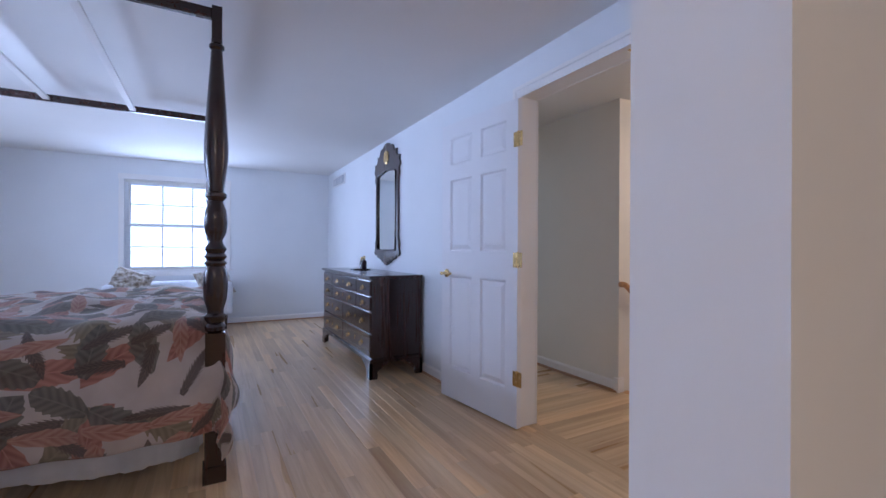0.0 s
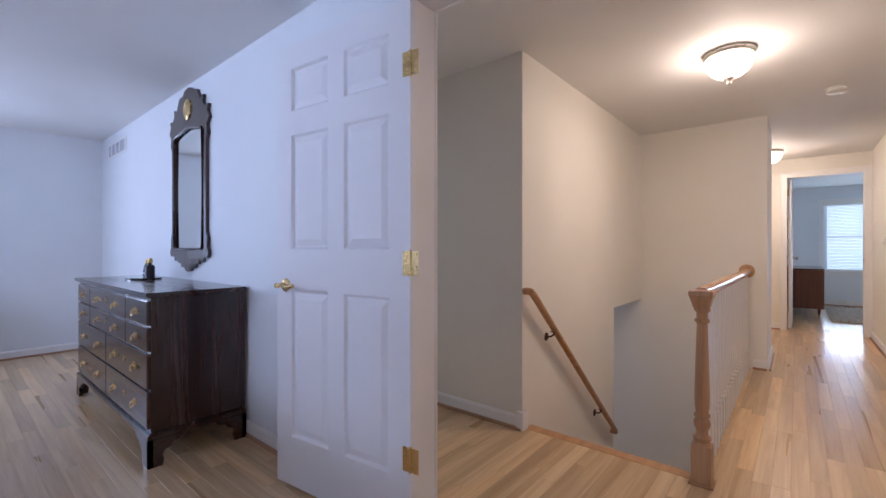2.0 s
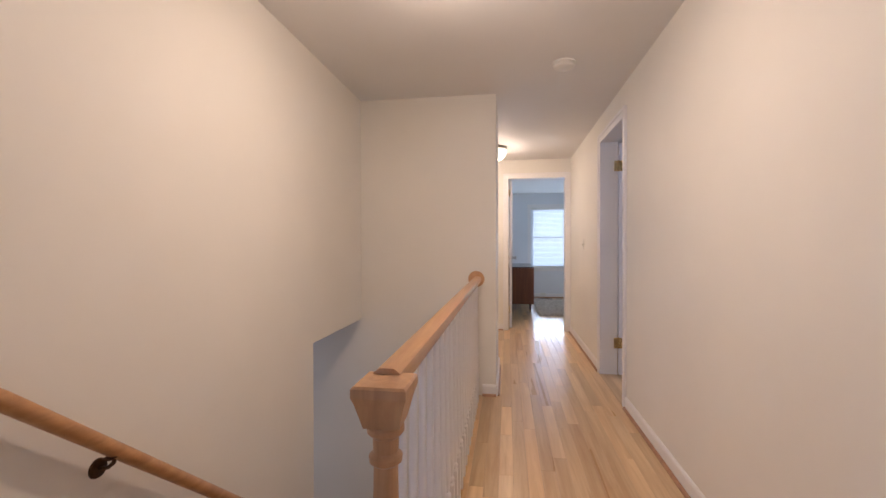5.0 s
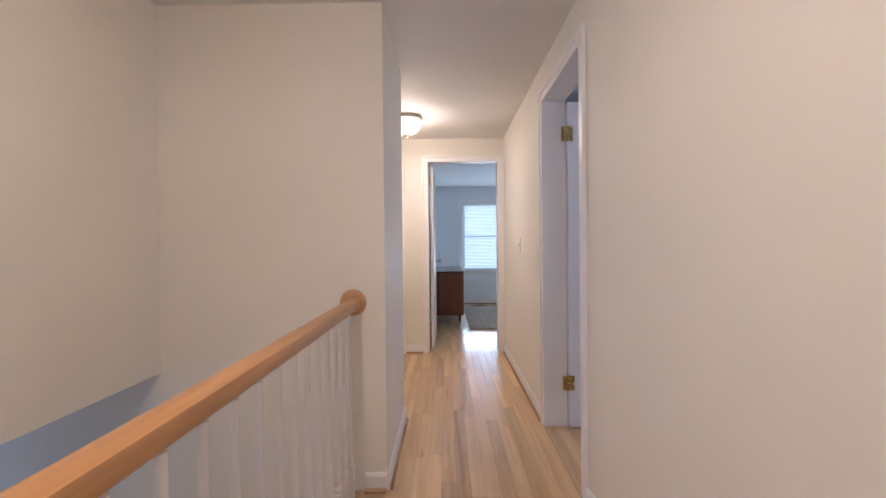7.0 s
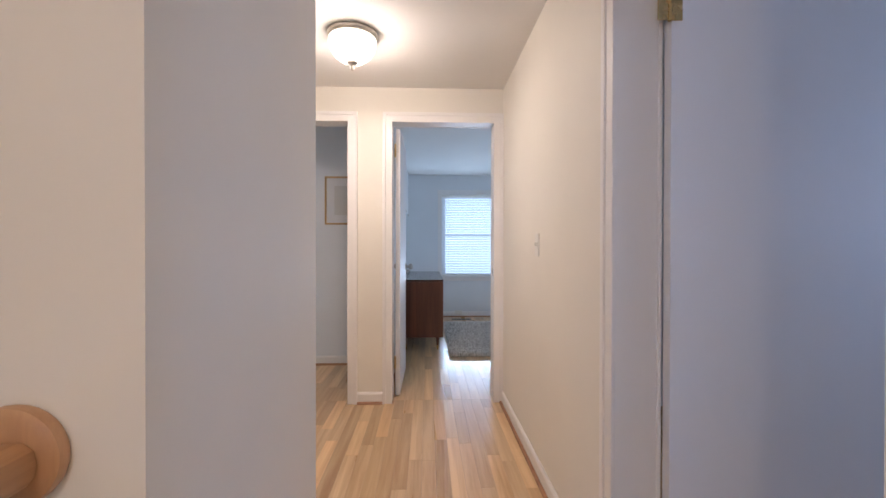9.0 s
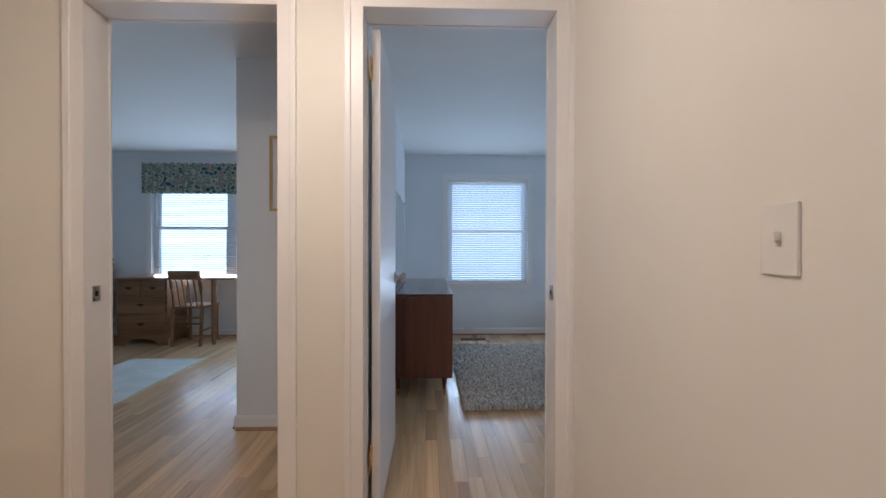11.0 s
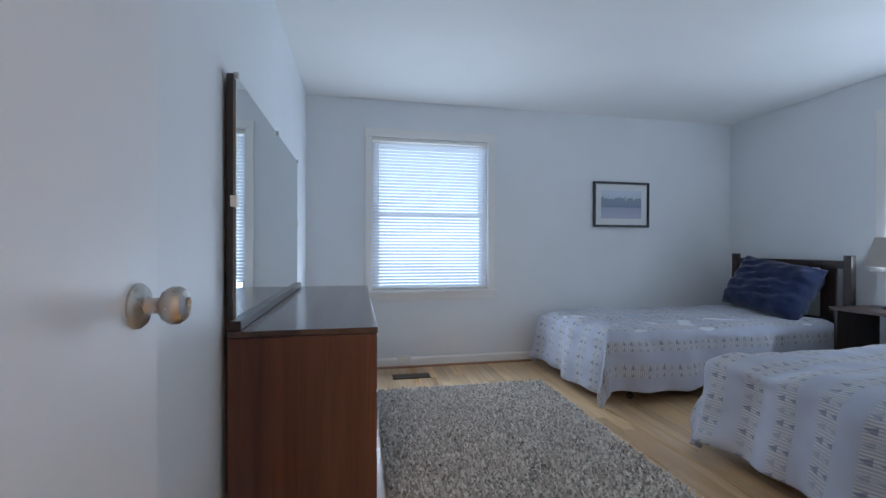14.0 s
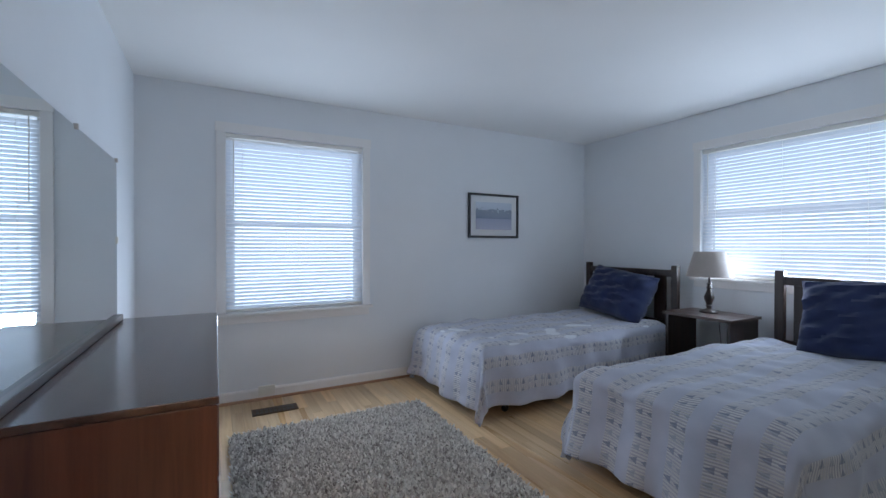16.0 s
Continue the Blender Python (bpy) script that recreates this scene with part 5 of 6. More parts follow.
def nightstand():
    x0, x1, y0, y1, z = 2.80, 3.21, 9.73, 10.255, 0.63
    n = thing("nightstand", "dark wooden nightstand with open front and flared sides", "nightstand")
    part("top", soft_box(x0, x1, y0, y1, z - 0.022, z, 0.003), ESPRESSO_Y, n)
    for ya, s in ((y1 - 0.03, -1), (y0 + 0.03, 1)):
        bm = bmesh.new()
        t = 0.022
        box(bm, x0 + 0.02, x1 - 0.01, ya - t / 2, ya + t / 2, 0.0, z - 0.022)
        part("side_panel", bm, ESPRESSO, n)
    part("shelf", soft_box(x0 + 0.03, x1 - 0.012, y0 + 0.042, y1 - 0.042, 0.20, 0.222, 0.002), ESPRESSO_Y, n)
    l = thing("table_lamp", "turned dark bronze table lamp with linen shade", "lamp", pose(3.06, 10.03, z))
    bm = bmesh.new()
    lathe(bm, [(0.068, 0), (0.070, 0.006), (0.062, 0.014), (0.040, 0.022), (0.020, 0.030), (0.016, 0.040), (0.026, 0.052), (0.019, 0.062), (0.024, 0.078), (0.034, 0.105), (0.036, 0.122), (0.026, 0.150), (0.017, 0.175), (0.015, 0.190), (0.024, 0.198), (0.015, 0.206), (0.012, 0.222), (0.022, 0.228), (0.008, 0.236), (0.007, 0.30)], 26)
    part("base", bm, ESPRESSO, l, "dark turned lamp base", True)
    bm = bmesh.new()
    lathe(bm, [(0.163, 0.290), (0.108, 0.478), (0.106, 0.478), (0.161, 0.290)], 40)
    bmesh.ops.delete(bm, geom=[f for f in bm.faces if len(f.verts) > 4], context="FACES_ONLY")
    part("shade", bm, SHADE_CLOTH, l, "pale linen shade", True)
    for r, zz in ((0.1635, 0.290), (0.1085, 0.478)):
        bm = bmesh.new()
        lathe(bm, [(r - 0.003, zz - 0.004), (r + 0.001, zz - 0.004), (r + 0.001, zz + 0.004), (r - 0.003, zz + 0.004)], 40)
        bmesh.ops.delete(bm, geom=[f for f in bm.faces if len(f.verts) > 4], context="FACES_ONLY")
        part("shade_binding", bm, SHADE_CLOTH, l)
    bm = bmesh.new()
    tube(bm, [(3.12, 10.03, z + 0.006), (3.18, 10.02, z + 0.006), (3.222, 10.045, z + 0.004), (3.225, 10.04, 0.5), (3.215, 10.02, 0.35), (3.225, 10.03, 0.2), (3.222, 10.05, 0.06)], 0.003, 8)
    tagged(new("lamp_cord", mesh_of("lamp_cord", bm, BLACK, True)), "thin dark lamp cord hanging behind the nightstand", "cord")


nightstand()


def landscape_print():
    """Misty blue lake view with a dark tree line."""
    m, t, b = nodes_of("lake_print")
    tc = t.nodes.new("ShaderNodeTexCoord")
    sp = t.nodes.new("ShaderNodeSeparateXYZ")
    t.links.new(tc.outputs["Generated"], sp.inputs[0])
    n = node(t, "ShaderNodeTexNoise", Scale=9, Detail=6)
    t.links.new(tc.outputs["Generated"], n.inputs["Vector"])
    h = math_node(t, "ADD", sp.outputs[2], math_node(t, "MULTIPLY", math_node(t, "SUBTRACT", n.outputs["Fac"], 0.5), 0.55))
    base = ramp(t, sp.outputs[2], [(0.0, (0.40, 0.40, 0.50)), (0.42, (0.30, 0.33, 0.45)), (0.5, (0.45, 0.50, 0.60)), (1.0, (0.58, 0.64, 0.72))])
    tree = math_node(t, "MULTIPLY", math_node(t, "LESS_THAN", h, 0.72), math_node(t, "GREATER_THAN", sp.outputs[2], 0.40))
    t.links.new(mix(t, math_node(t, "MULTIPLY", tree, 0.75), base, (0.13, 0.16, 0.22)), b.inputs["Base Color"])
    b.inputs["Roughness"].default_value = 0.12
    return m


def sketch_print(name, ink, paper):
    m, t, b = nodes_of(name)
    tc = t.nodes.new("ShaderNodeTexCoord")
    n = node(t, "ShaderNodeTexNoise", Scale=6, Detail=6)
    t.links.new(tc.outputs["Generated"], n.inputs["Vector"])
    d = t.nodes.new("ShaderNodeVectorMath")
    d.operation = "DISTANCE"
    d.inputs[1].default_value = (0.5, 0.5, 0.45)
    t.links.new(tc.outputs["Generated"], d.inputs[0])
    f = math_node(t, "LESS_THAN", math_node(t, "ADD", d.outputs["Value"], math_node(t, "MULTIPLY", n.outputs["Fac"], 0.5)), 0.52)
    t.links.new(mix(t, math_node(t, "MULTIPLY", f, 0.8), paper, ink), b.inputs["Base Color"])
    b.inputs["Roughness"].default_value = 0.3
    return m


def framed_picture(label, m, w, h, fw, mat_w, frame_mat, mat_mat, art):
    """Picture on a wall: origin at its middle on the wall face, facing -y."""
    p = thing("framed_picture", label, "picture", m)
    a, b = w / 2, h / 2
    for x0, x1, z0, z1 in ((-a, a, b - fw, b), (-a, a, -b, -b + fw), (-a, -a + fw, -b + fw, b - fw), (a - fw, a, -b + fw, b - fw)):
        part("frame_bar", soft_box(x0, x1, -0.024, -0.002, z0, z1, 0.003), frame_mat, p)
    bm = bmesh.new()
    box(bm, -a + fw, a - fw, -0.012, -0.004, -b + fw, b - fw)
    part("mat_board", bm, mat_mat, p)
    bm = bmesh.new()
    box(bm, -a + fw + mat_w, a - fw - mat_w, -0.0135, -0.0125, -b + fw + mat_w, b - fw - mat_w)
    part("print", bm, art, p)


framed_picture("black-framed misty lake landscape print with white mat", pose(2.013, YB, 1.4465), 0.59, 0.43, 0.022, 0.06, BLACK, MAT, landscape_print())
framed_picture("small etching in a dark frame with blue-grey mat", pose(-4.877, YB, 1.47), 0.39, 0.415, 0.022, 0.075, ESPRESSO, paint("slate_mat", (0.12, 0.14, 0.20), 0.7), sketch_print("dog_etching", (0.20, 0.20, 0.22), (0.55, 0.55, 0.56)))
framed_picture("pale print in a thin natural wood frame", pose(-1.375, 8.79, 1.575), 0.335, 0.46, 0.016, 0.075, PINE, MAT, sketch_print("grey_sketch", (0.18, 0.18, 0.19), (0.62, 0.62, 0.60)))

o = thing("floor_vent", "brown metal floor register in the oak floor", "vent", pose(-0.03, 11.24, 0))
part("register_frame", soft_box(-0.15, 0.15, -0.06, 0.06, 0.0005, 0.006, 0.002), BRONZE, o)
# slots are not cut: black blocks paint the dark inside them
for i in range(2):
    for k in range(9):
        bm = bmesh.new()
        x = -0.125 + k * 0.0285
        box(bm, x, x + 0.02, -0.042 + i * 0.046, -0.004 + i * 0.046, 0.0058, 0.0066)
        part("register_slot_shade", bm, BLACK, o)
o = thing("wall_outlet", "ivory duplex outlet set in the baseboard", "outlet", pose(-0.06, YB - 0.014, 0.068))
part("outlet_plate", soft_box(-0.058, 0.058, -0.007, -0.0005, -0.036, 0.036, 0.002), PLASTIC, o)
for s in (-1, 1):
    part("socket", soft_box(s * 0.026 - 0.015, s * 0.026 + 0.015, -0.0095, -0.0065, -0.014, 0.014, 0.001), PLASTIC, o)

# ---- corner bedroom ----


def corner_room():
    b = thing("spool_bed", "maple bed with turned post and white linen", "bed")
    y1 = 11.46
    xa, xb = -5.55, -4.43
    for x in (xa, xb):
        bm = bmesh.new()
        lathe(bm, [(0.022, 0), (0.028, 0.05), (0.022, 0.1), (0.032, 0.16), (0.022, 0.22), (0.034, 0.30), (0.034, 0.55), (0.024, 0.60), (0.034, 0.66), (0.024, 0.72), (0.034, 0.80), (0.026, 0.88), (0.034, 0.90), (0.020, 0.925), (0.030, 0.955), (0.022, 0.98), (0.006, 0.995)], 18, (x, y1 - 0.04, 0))
        part("post", bm, MAPLE, b, "", True)
    bm = bmesh.new()
    cx = (xa + xb) / 2
    prism(bm, [(xa, 0.45), (xb, 0.45), (xb, 0.84), (xb - 0.12, 0.88), (cx + 0.2, 0.965), (cx, 0.985), (cx - 0.2, 0.965), (xa + 0.12, 0.88), (xa, 0.84)], y1 - 0.055, y1 - 0.025)
    part("headboard", bm, MAPLE, b)
    part("mattress", soft_box(xa + 0.04, xb - 0.02, 9.5, y1 - 0.06, 0.22, 0.60, 0.05, 3), SHEET, b, "", True)
    for x in (xa + 0.05, xb - 0.05):
        part("side_rail", soft_box(x - 0.012, x + 0.012, 9.5, y1 - 0.06, 0.16, 0.30, 0.003), MAPLE, b)
        bm = bmesh.new()
        lathe(bm, [(0.022, 0), (0.03, 0.16), (0.03, 0.5)], 14, (x, 9.52, 0))
        part("foot_post", bm, MAPLE, b, "", True)
    drape("bedspread", SHEET, "white bedspread with ruffled edge over the bed", "bedspread", pose(cx + 0.01, 10.45, 0), 0.54, 0.95, 0.63, (0.36, 0.36, 0.2, 0.0), 31, 0.05, 0.02, 0.02, 0.010)
    pillow("bed_pillow", "plump white pillow at the head of the bed", pose(cx + 0.06, 11.16, 0.74, -72, 0, 0), 0.92, 0.5, 0.22, SHEET, 41)
    d = thing("desk", "maple pedestal desk with three drawer rows under the window", "desk")
    part("desk_top", soft_box(-4.10, -2.75, 10.98, 11.45, 0.745, 0.768, 0.005), MAPLE, d)
    part("pedestal", soft_box(-4.08, -3.53, 11.03, 11.44, 0.10, 0.745, 0.003), MAPLE, d)
    part("pedestal_base", soft_box(-4.10, -3.51, 11.01, 11.44, 0.075, 0.12, 0.005), MAPLE, d)
    for s, xe in ((1, -4.10), (-1, -3.51)):
        bm = bmesh.new()
        prism(bm, [(xe, 0), (xe + s * 0.10, 0), (xe + s * 0.11, 0.03), (xe + s * 0.15, 0.05), (xe + s * 0.20, 0.076), (xe, 0.076)], 11.012, 11.03)
        part("bracket_foot", bm, MAPLE, d)
        bm = bmesh.new()
        prism(bm, [(xe, 0), (xe + s * 0.10, 0), (xe + s * 0.10, 0.076), (xe, 0.076)], 11.41, 11.43)
        part("bracket_foot", bm, MAPLE, d)
    for xa_, xb_, za, zb in ((-4.06, -3.815, 0.575, 0.725), (-3.795, -3.55, 0.575, 0.725), (-4.06, -3.55, 0.36, 0.56), (-4.06, -3.55, 0.14, 0.345)):
        dr = part("drawer", soft_box(xa_, xb_, 11.015, 11.035, za, zb, 0.004), MAPLE, d)
        x, z = (xa_ + xb_) / 2, (za + zb) / 2
        bm = bmesh.new()
        prism(bm, [(x - 0.045, z + 0.006), (x, z + 0.016), (x + 0.045, z + 0.006), (x, z - 0.022)], 11.005, 11.016)
        part("pull", bm, BRONZE, dr, "dark bat-wing pull")
    for x in (-2.80, -3.02):
        bm = bmesh.new()
        lathe(bm, [(0.02, 0), (0.026, 0.1), (0.03, 0.45), (0.03, 0.74)], 12, (x, 11.06 if x < -2.9 else 11.4, 0))
        part("leg", bm, MAPLE, d, "", True)
    c = thing("desk_chair", "maple side chair with slatted back pulled up to the desk", "chair")
    xs0, xs1, y0, y2 = -3.455, -3.10, 10.98, 11.36
    part("seat", soft_box(xs0, xs1, y0 + 0.02, y2, 0.42, 0.445, 0.008), MAPLE, c)
    for x in (xs0 + 0.02, xs1 - 0.02):
        bm = bmesh.new()
        tube(bm, [(x, y0 - 0.02, 0.0), (x, y0 + 0.02, 0.43), (x, y0 - 0.01, 0.65), (x, y0 - 0.06, 0.84)], 0.019, 8)
        part("back_post", bm, MAPLE, c, "", True)
        bm = bmesh.new()
        tube(bm, [(x, y2 - 0.03, 0.0), (x, y2 - 0.03, 0.425)], 0.018, 8)
        part("leg", bm, MAPLE, c, "", True)
        bm = bmesh.new()
        tube(bm, [(x, y0, 0.17), (x, y2 - 0.03, 0.17)], 0.011, 8)
        part("stretcher", bm, MAPLE, c, "", True)
    part("crest_rail", soft_box(xs0 + 0.01, xs1 - 0.01, y0 - 0.075, y0 - 0.045, 0.755, 0.85, 0.008), MAPLE, c)
    for i in range(4):
        x = xs0 + 0.085 + i * 0.063
        bm = bmesh.new()
        tube(bm, [(x, y0 + 0.03, 0.44), (x, y0 - 0.01, 0.62), (x, y0 - 0.055, 0.77)], 0.009, 8)
        part("back_spindle", bm, MAPLE, c, "", True)
    for z in (0.25, 0.32):
        bm = bmesh.new()
        tube(bm, [(xs0 + 0.02, y0 + 0.005, z), (xs1 - 0.02, y0 + 0.005, z)], 0.011, 8)
        part("stretcher", bm, MAPLE, c, "", True)
    r = thing("cotton_rug", "flat white cotton rug with fringed ends", "rug")
    WR = fabric("white_cotton_rug", (0.70, 0.74, 0.72))
    part("rug_weave", soft_box(-3.50, -2.80, 9.20, 10.40, 0.001, 0.009, 0.003), WR, r)
    for y, s in ((9.20, -1), (10.40, 1)):
        bm = bmesh.new()
        for i in range(46):
            x = -3.495 + i * 0.0153
            q = 0.004 * math.sin(i * 2.7)
            box(bm, x + q, x + q + 0.006, *sorted((y, y + s * (0.05 + 0.012 * math.sin(i * 1.7)))), 0.001, 0.005)
        part("fringe", bm, WR, r)
    # valance gathered on a rod
    v = thing("window_valance", "gathered blue and green floral valance over the window", "valance")
    bm = bmesh.new()
    n = 300
    rows = []
    for z, k in ((2.135, 0.5), (2.10, 1.0), (2.085, 0.6), (2.0, 1.0), (1.90, 1.2), (1.80, 1.35), (1.765, 1.4)):
        row = []
        for i in range(n + 1):
            x = -4.07 + 2.05 * i / n
            w = 0.013 * math.sin(i * 0.55 + 0.8 * math.sin(i * 0.11)) + 0.006 * math.sin(i * 1.37)
            row.append(bm.verts.new((x, 11.435 + w * k, z + (0.008 * math.sin(i * 0.5) if z < 1.78 or z > 2.12 else 0))))
        rows.append(row)
    for p, q in zip(rows, rows[1:]):
        for i in range(n):
            bm.faces.new((p[i], p[i + 1], q[i + 1], q[i]))
    m_, t, bb = nodes_of("valance_floral")
    pv = position(t, (1, 0.2, 1))
    vo = node(t, "ShaderNodeTexVoronoi", Scale=16)
    nz = node(t, "ShaderNodeTexNoise", Scale=12, Detail=4)
    t.links.new(pv, vo.inputs["Vector"])
    t.links.new(pv, nz.inputs["Vector"])
    f = math_node(t, "MULTIPLY_ADD", vo.outputs["Distance"], 0.5, math_node(t, "MULTIPLY", nz.outputs["Fac"], 0.6))
    t.links.new(ramp(t, f, [(0.30, (0.03, 0.07, 0.10)), (0.42, (0.10, 0.19, 0.21)), (0.52, (0.50, 0.48, 0.40)), (0.62, (0.12, 0.22, 0.16)), (0.72, (0.45, 0.30, 0.30))]), bb.inputs["Base Color"])
    bb.inputs["Roughness"].default_value = 0.9
    cl = part("gathered_cloth", bm, m_, v, "", True)
    cl.modifiers.new("thickness", "SOLIDIFY").thickness = 0.004
    bm = bmesh.new()
    tube(bm, [(-4.09, 11.455, 2.11), (-2.0, 11.455, 2.11)], 0.008, 8)
    for x in (-4.06, -2.03):
        tube(bm, [(x, 11.455, 2.11), (x, 11.505, 2.11)], 0.006, 8)
    part("rod", bm, PLASTIC, v)


corner_room()

# ---- study ----


def study():
    c = thing("slipcovered_chair", "round-backed chair under a white ruffled slipcover", "chair", pose(-6.15, 4.42, 0))
    bm = bmesh.new()
    n = 72
    rows = []
    for z, r in ((0.03, 0.40), (0.2, 0.385), (0.42, 0.37), (0.60, 0.365), (0.615, 0.38), (0.635, 0.35), (0.65, 0.2)):
        row = []
        for i in range(n):
            a = 2 * math.pi * i / n
            rr = r + (0.018 * math.sin(i * 1.05) + 0.008 * math.sin(i * 2.2)) * (1.25 - z)
            row.append(bm.verts.new((rr * math.cos(a), rr * math.sin(a), z)))
        rows.append(row)
    for p, q in zip(rows, rows[1:]):
        for i in range(n):
            bm.faces.new((p[i], p[(i + 1) % n], q[(i + 1) % n], q[i]))
    bm.faces.new(rows[-1])
    bm.faces.new(rows[0][::-1])
    part("slipcover_skirt", bm, SHEET, c, "", True)
    bm = bmesh.new()
    bmesh.ops.create_uvsphere(bm, u_segments=24, v_segments=14, radius=1.0)
    for v in bm.verts:
        v.co = Vector((v.co.x * 0.25 + 0.0, v.co.y * 0.24, v.co.z * 0.16 + 0.72))
    part("cushion", bm, SHEET, c, "plump white cushion", True)
    for i in range(4):
        a = math.pi / 4 + i * math.pi / 2
        bm = bmesh.new()
        lathe(bm, [(0.015, 0), (0.02, 0.1)], 10, (0.25 * math.cos(a), 0.25 * math.sin(a), 0))
        part("leg", bm, ESPRESSO, c, "", True)
    r = thing("patterned_rug", "small white rug with grey streaked pattern", "rug")
    m_, t, bb = nodes_of("streaked_rug")
    nz = node(t, "ShaderNodeTexNoise", Scale=3.0, Detail=5)
    t.links.new(position(t, (1.2, 5, 1)), nz.inputs["Vector"])
    t.links.new(ramp(t, nz.outputs["Fac"], [(0.36, (0.42, 0.42, 0.42)), (0.5, (0.66, 0.66, 0.64)), (1.0, (0.76, 0.76, 0.74))]), bb.inputs["Base Color"])
    bb.inputs["Roughness"].default_value = 0.95
    bm = bmesh.new()
    prism(bm, [(-0.75, -0.5), (0.7, -0.55), (0.8, 0.1), (0.72, 0.52), (0.1, 0.60), (-0.6, 0.55), (-0.8, 0.0)], 0.001, 0.016, pose(-4.75, 3.35, 0, 0, 0, 25) @ Matrix(((1, 0, 0, 0), (0, 0, 1, 0), (0, 1, 0, 0), (0, 0, 0, 1))))
    part("rug_pile", bm, m_, r)
    t_ = thing("low_table", "low pale pine table under the study window", "table")
    part("top", soft_box(-6.5, -5.9, 2.6, 3.62, 0.40, 0.43, 0.004), PINE, t_)
    for x in (-6.47, -5.93):
        for y in (2.63, 3.59):
            part("side_post", soft_box(x - 0.025, x + 0.025, y - 0.025, y + 0.025, 0, 0.40, 0.003), PINE, t_)
    part("front_panel", soft_box(-5.925, -5.91, 2.655, 3.565, 0.06, 0.40, 0.002), PINE, t_)


study()

# ---- ground outside ----
bm = bmesh.new()
box(bm, -3000, 3000, -3000, 3000, -4.3, -4.2)
structure("ground", bm, paint("lawn", (0.06, 0.09, 0.03), 0.9, 0.3, 20), "green lawn around the house", "ground")

# ---- oak strip floors, laid board by board ----
BW = 0.0705
plank_cache = {}


def plank_verts(L, along):
    c, g = 0.0006, 0.0002
    out = []
    for d, z in ((g, -0.017), (g, -c), (g + c, 0.0)):
        for u, v in ((d, d), (L - d, d), (L - d, BW - d), (d, BW - d)):
            out.append((u, v, z) if along == "x" else (v, u, z))
    return out


PF = [(i, (i + 1) % 4, (i + 1) % 4 + 4, i + 4) for i in range(4)] + [(i + 4, (i + 1) % 4 + 4, (i + 1) % 4 + 8, i + 8) for i in range(4)] + [(8, 9, 10, 11)]


def plank_mesh(L, along, material):
    key = (round(L, 2), along)
    if key not in plank_cache:
        me = bpy.data.meshes.new("plank")
        me.from_pydata(plank_verts(key[0], along), [], PF if along == "x" else [f[::-1] for f in PF])
        me.materials.append(material)
        plank_cache[key] = me
    return plank_cache[key]


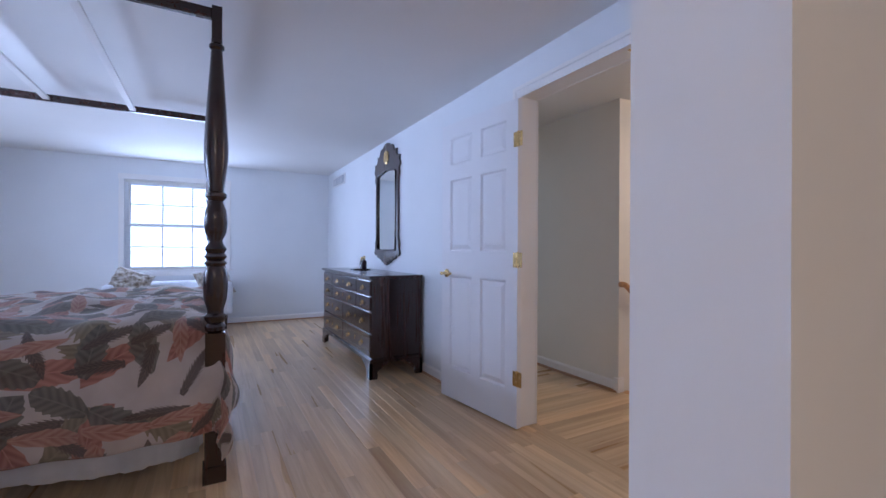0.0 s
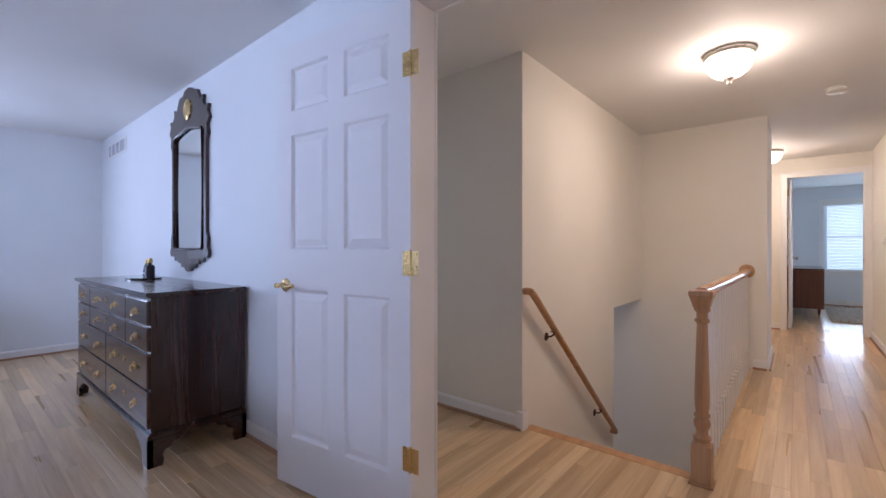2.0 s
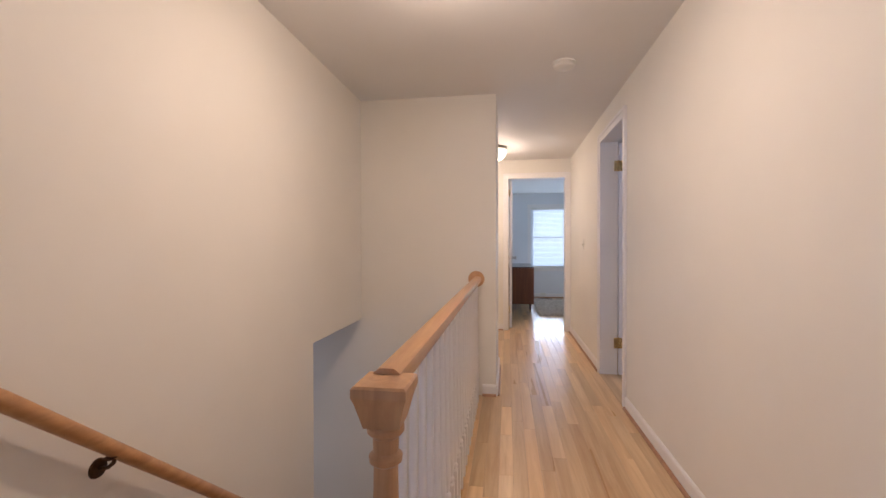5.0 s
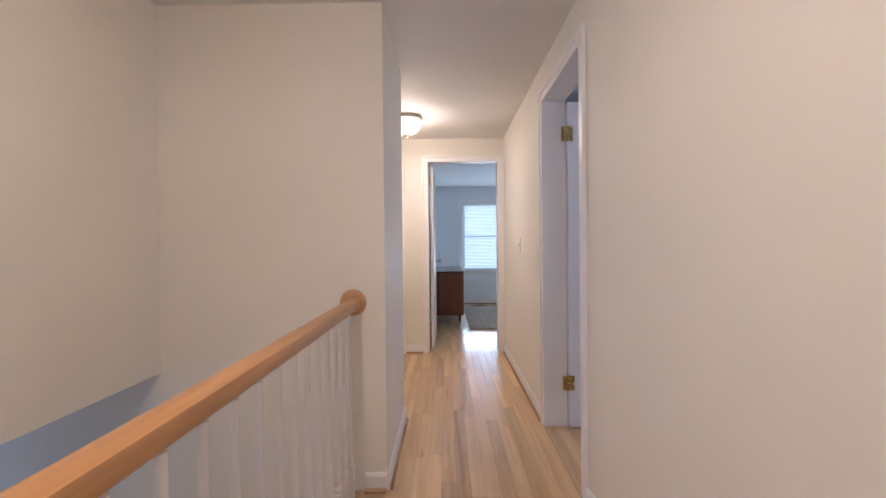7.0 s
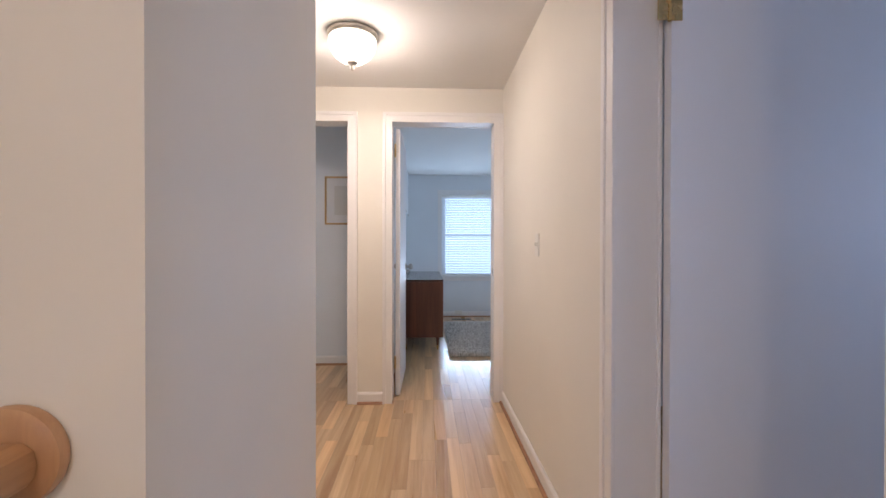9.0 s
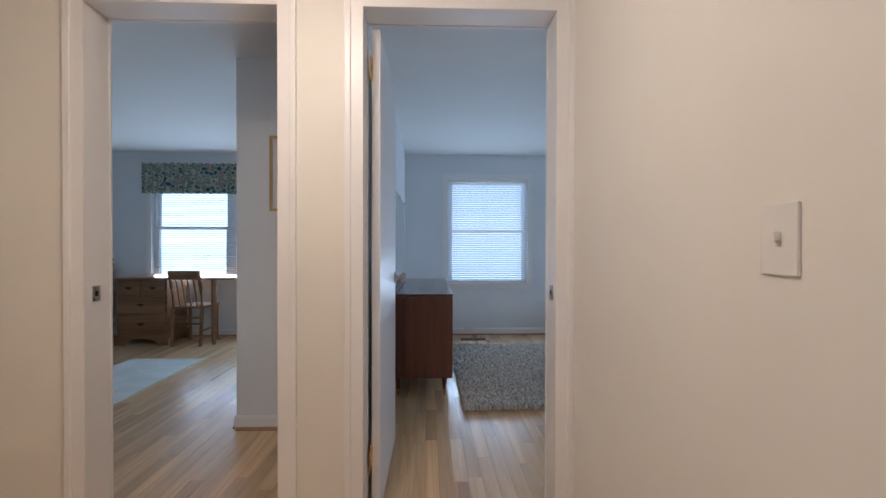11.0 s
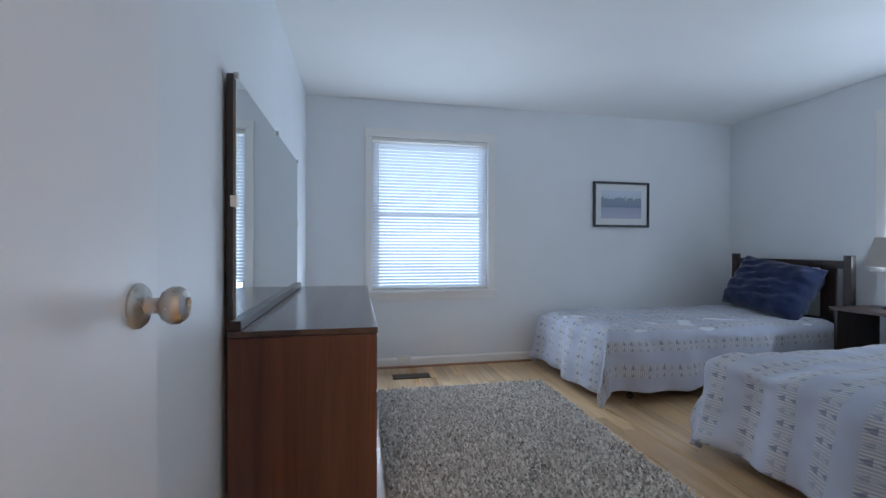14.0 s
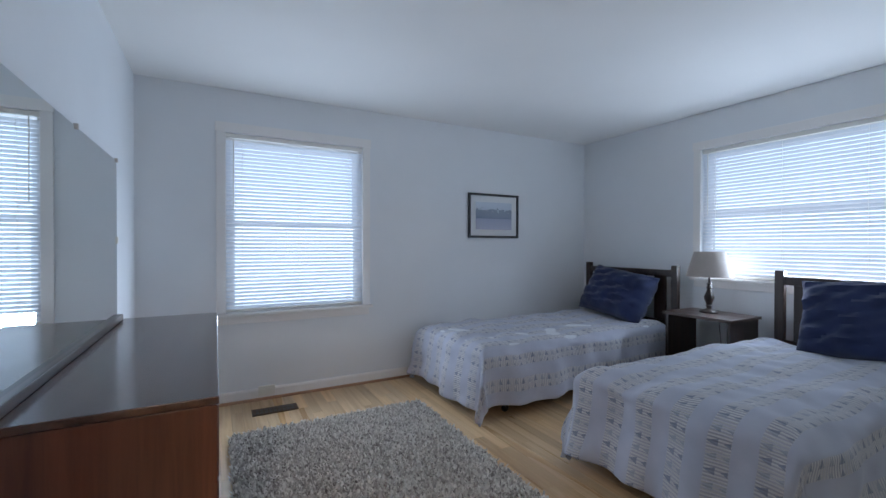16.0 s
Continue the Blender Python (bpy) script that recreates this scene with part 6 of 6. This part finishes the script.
def strip_floor(name, label, along, rects, near, seed):
    """Boards over the rects (x0, x1, y0, y1); those within `near` are objects of their own (300 at most)."""
    rng = random.Random(seed)
    bm = bmesh.new()
    for x0, x1, y0, y1 in rects:
        box(bm, x0, x1, y0, y1, -0.06, -0.0125)
    root = structure(name, bm, SUB, label, "floor")
    own, far = FLOOR_X if along == "x" else FLOOR_Y, FLOOR_XI if along == "x" else FLOOR_YI
    verts, faces, count = [], [], 0
    for x0, x1, y0, y1 in rects:
        a0, a1, c0, c1 = (x0, x1, y0, y1) if along == "x" else (y0, y1, x0, x1)
        for r in range(int((c1 - c0) / BW + 1e-6) + 1):
            c = c0 + r * BW
            if c + BW > c1 + 0.05:
                continue
            a = a0
            while a < a1 - 0.01:
                L = min(rng.choice((0.45, 0.6, 0.75, 0.9, 1.1, 1.35)), a1 - a)
                if a == a0:
                    L = min(rng.uniform(0.2, 1.2), a1 - a)
                if a1 - a - L < 0.15:
                    L = a1 - a
                L = round(L, 2) if L < a1 - a else L
                px, py = (a, c) if along == "x" else (c, a)
                if near[0] <= px <= near[1] and near[2] <= py <= near[3] and count < 300:
                    o = new("plank", plank_mesh(L, along, own))
                    o.parent = root
                    o.location = (px, py, 0)
                    count += 1
                else:
                    n = len(verts)
                    verts += [(px + u, py + v, w) for u, v, w in plank_verts(L, along)]
                    faces += [tuple(n + i for i in (f if along == "x" else f[::-1])) for f in PF]
                a += max(L, 0.05)
    if verts:
        me = bpy.data.meshes.new("planks")
        me.from_pydata(verts, [], faces)
        me.materials.append(far)
        o = new("planks", me)
        o.parent = root
        tagged(o, "oak strip boards", kind="stuff")
    return root


strip_floor("floor_hall", "honey-coloured oak strip floor of the hall", "y",
            [(-1.085 - 29 * BW, -1.085, YA + 0.13, 2.765), (-1.085, 0.0, YA + 0.13, YE + 0.06), (-1.085 - 18 * BW, -1.085, 6.04, YE + 0.06)], (-2.0, 0, 1.7, 7.8), 3)
strip_floor("floor_main_bedroom", "honey-coloured oak strip floor of the bedroom", "x", [(XM, -0.03, 1.77 - 68 * BW, 1.77), (-0.03, 0.092, -0.75, 0.33)], (-4.2, -0.1, 0.1, YA + 0.13), 5)
strip_floor("floor_twin_room", "honey-coloured oak strip floor of the bedroom", "y", [(-0.87, 3.25, YE + 0.06, YB)], (-0.9, 2.0, 7.7, YB), 7)
strip_floor("floor_corner_room", "oak strip floor of the corner bedroom", "y", [(-6.3, -0.99, YE + 0.06, YB)], (-3.2, -1.2, 7.7, 10.5), 9)
strip_floor("floor_study", "oak strip floor of the study", "y", [(XM, -4.22 - 0.06, YA + 0.12, 4.9), (-4.28, -3.1, YA + 0.12, 4.15)], (-4.9, -3.1, 2.2, 3.8), 11)
strip_floor("floor_side_room", "oak strip floor of the side room", "y", [(-1.085 + 16 * BW, 2.2, 3.6, 7.65)], (0.0, 0.6, 5.0, 6.0), 13)
strip_floor("floor_dressing_room", "oak strip floor of the dressing room", "x", [(0.092, 2.38, -3.0, YA)], (0.09, 0.5, -0.7, 0.3), 15)
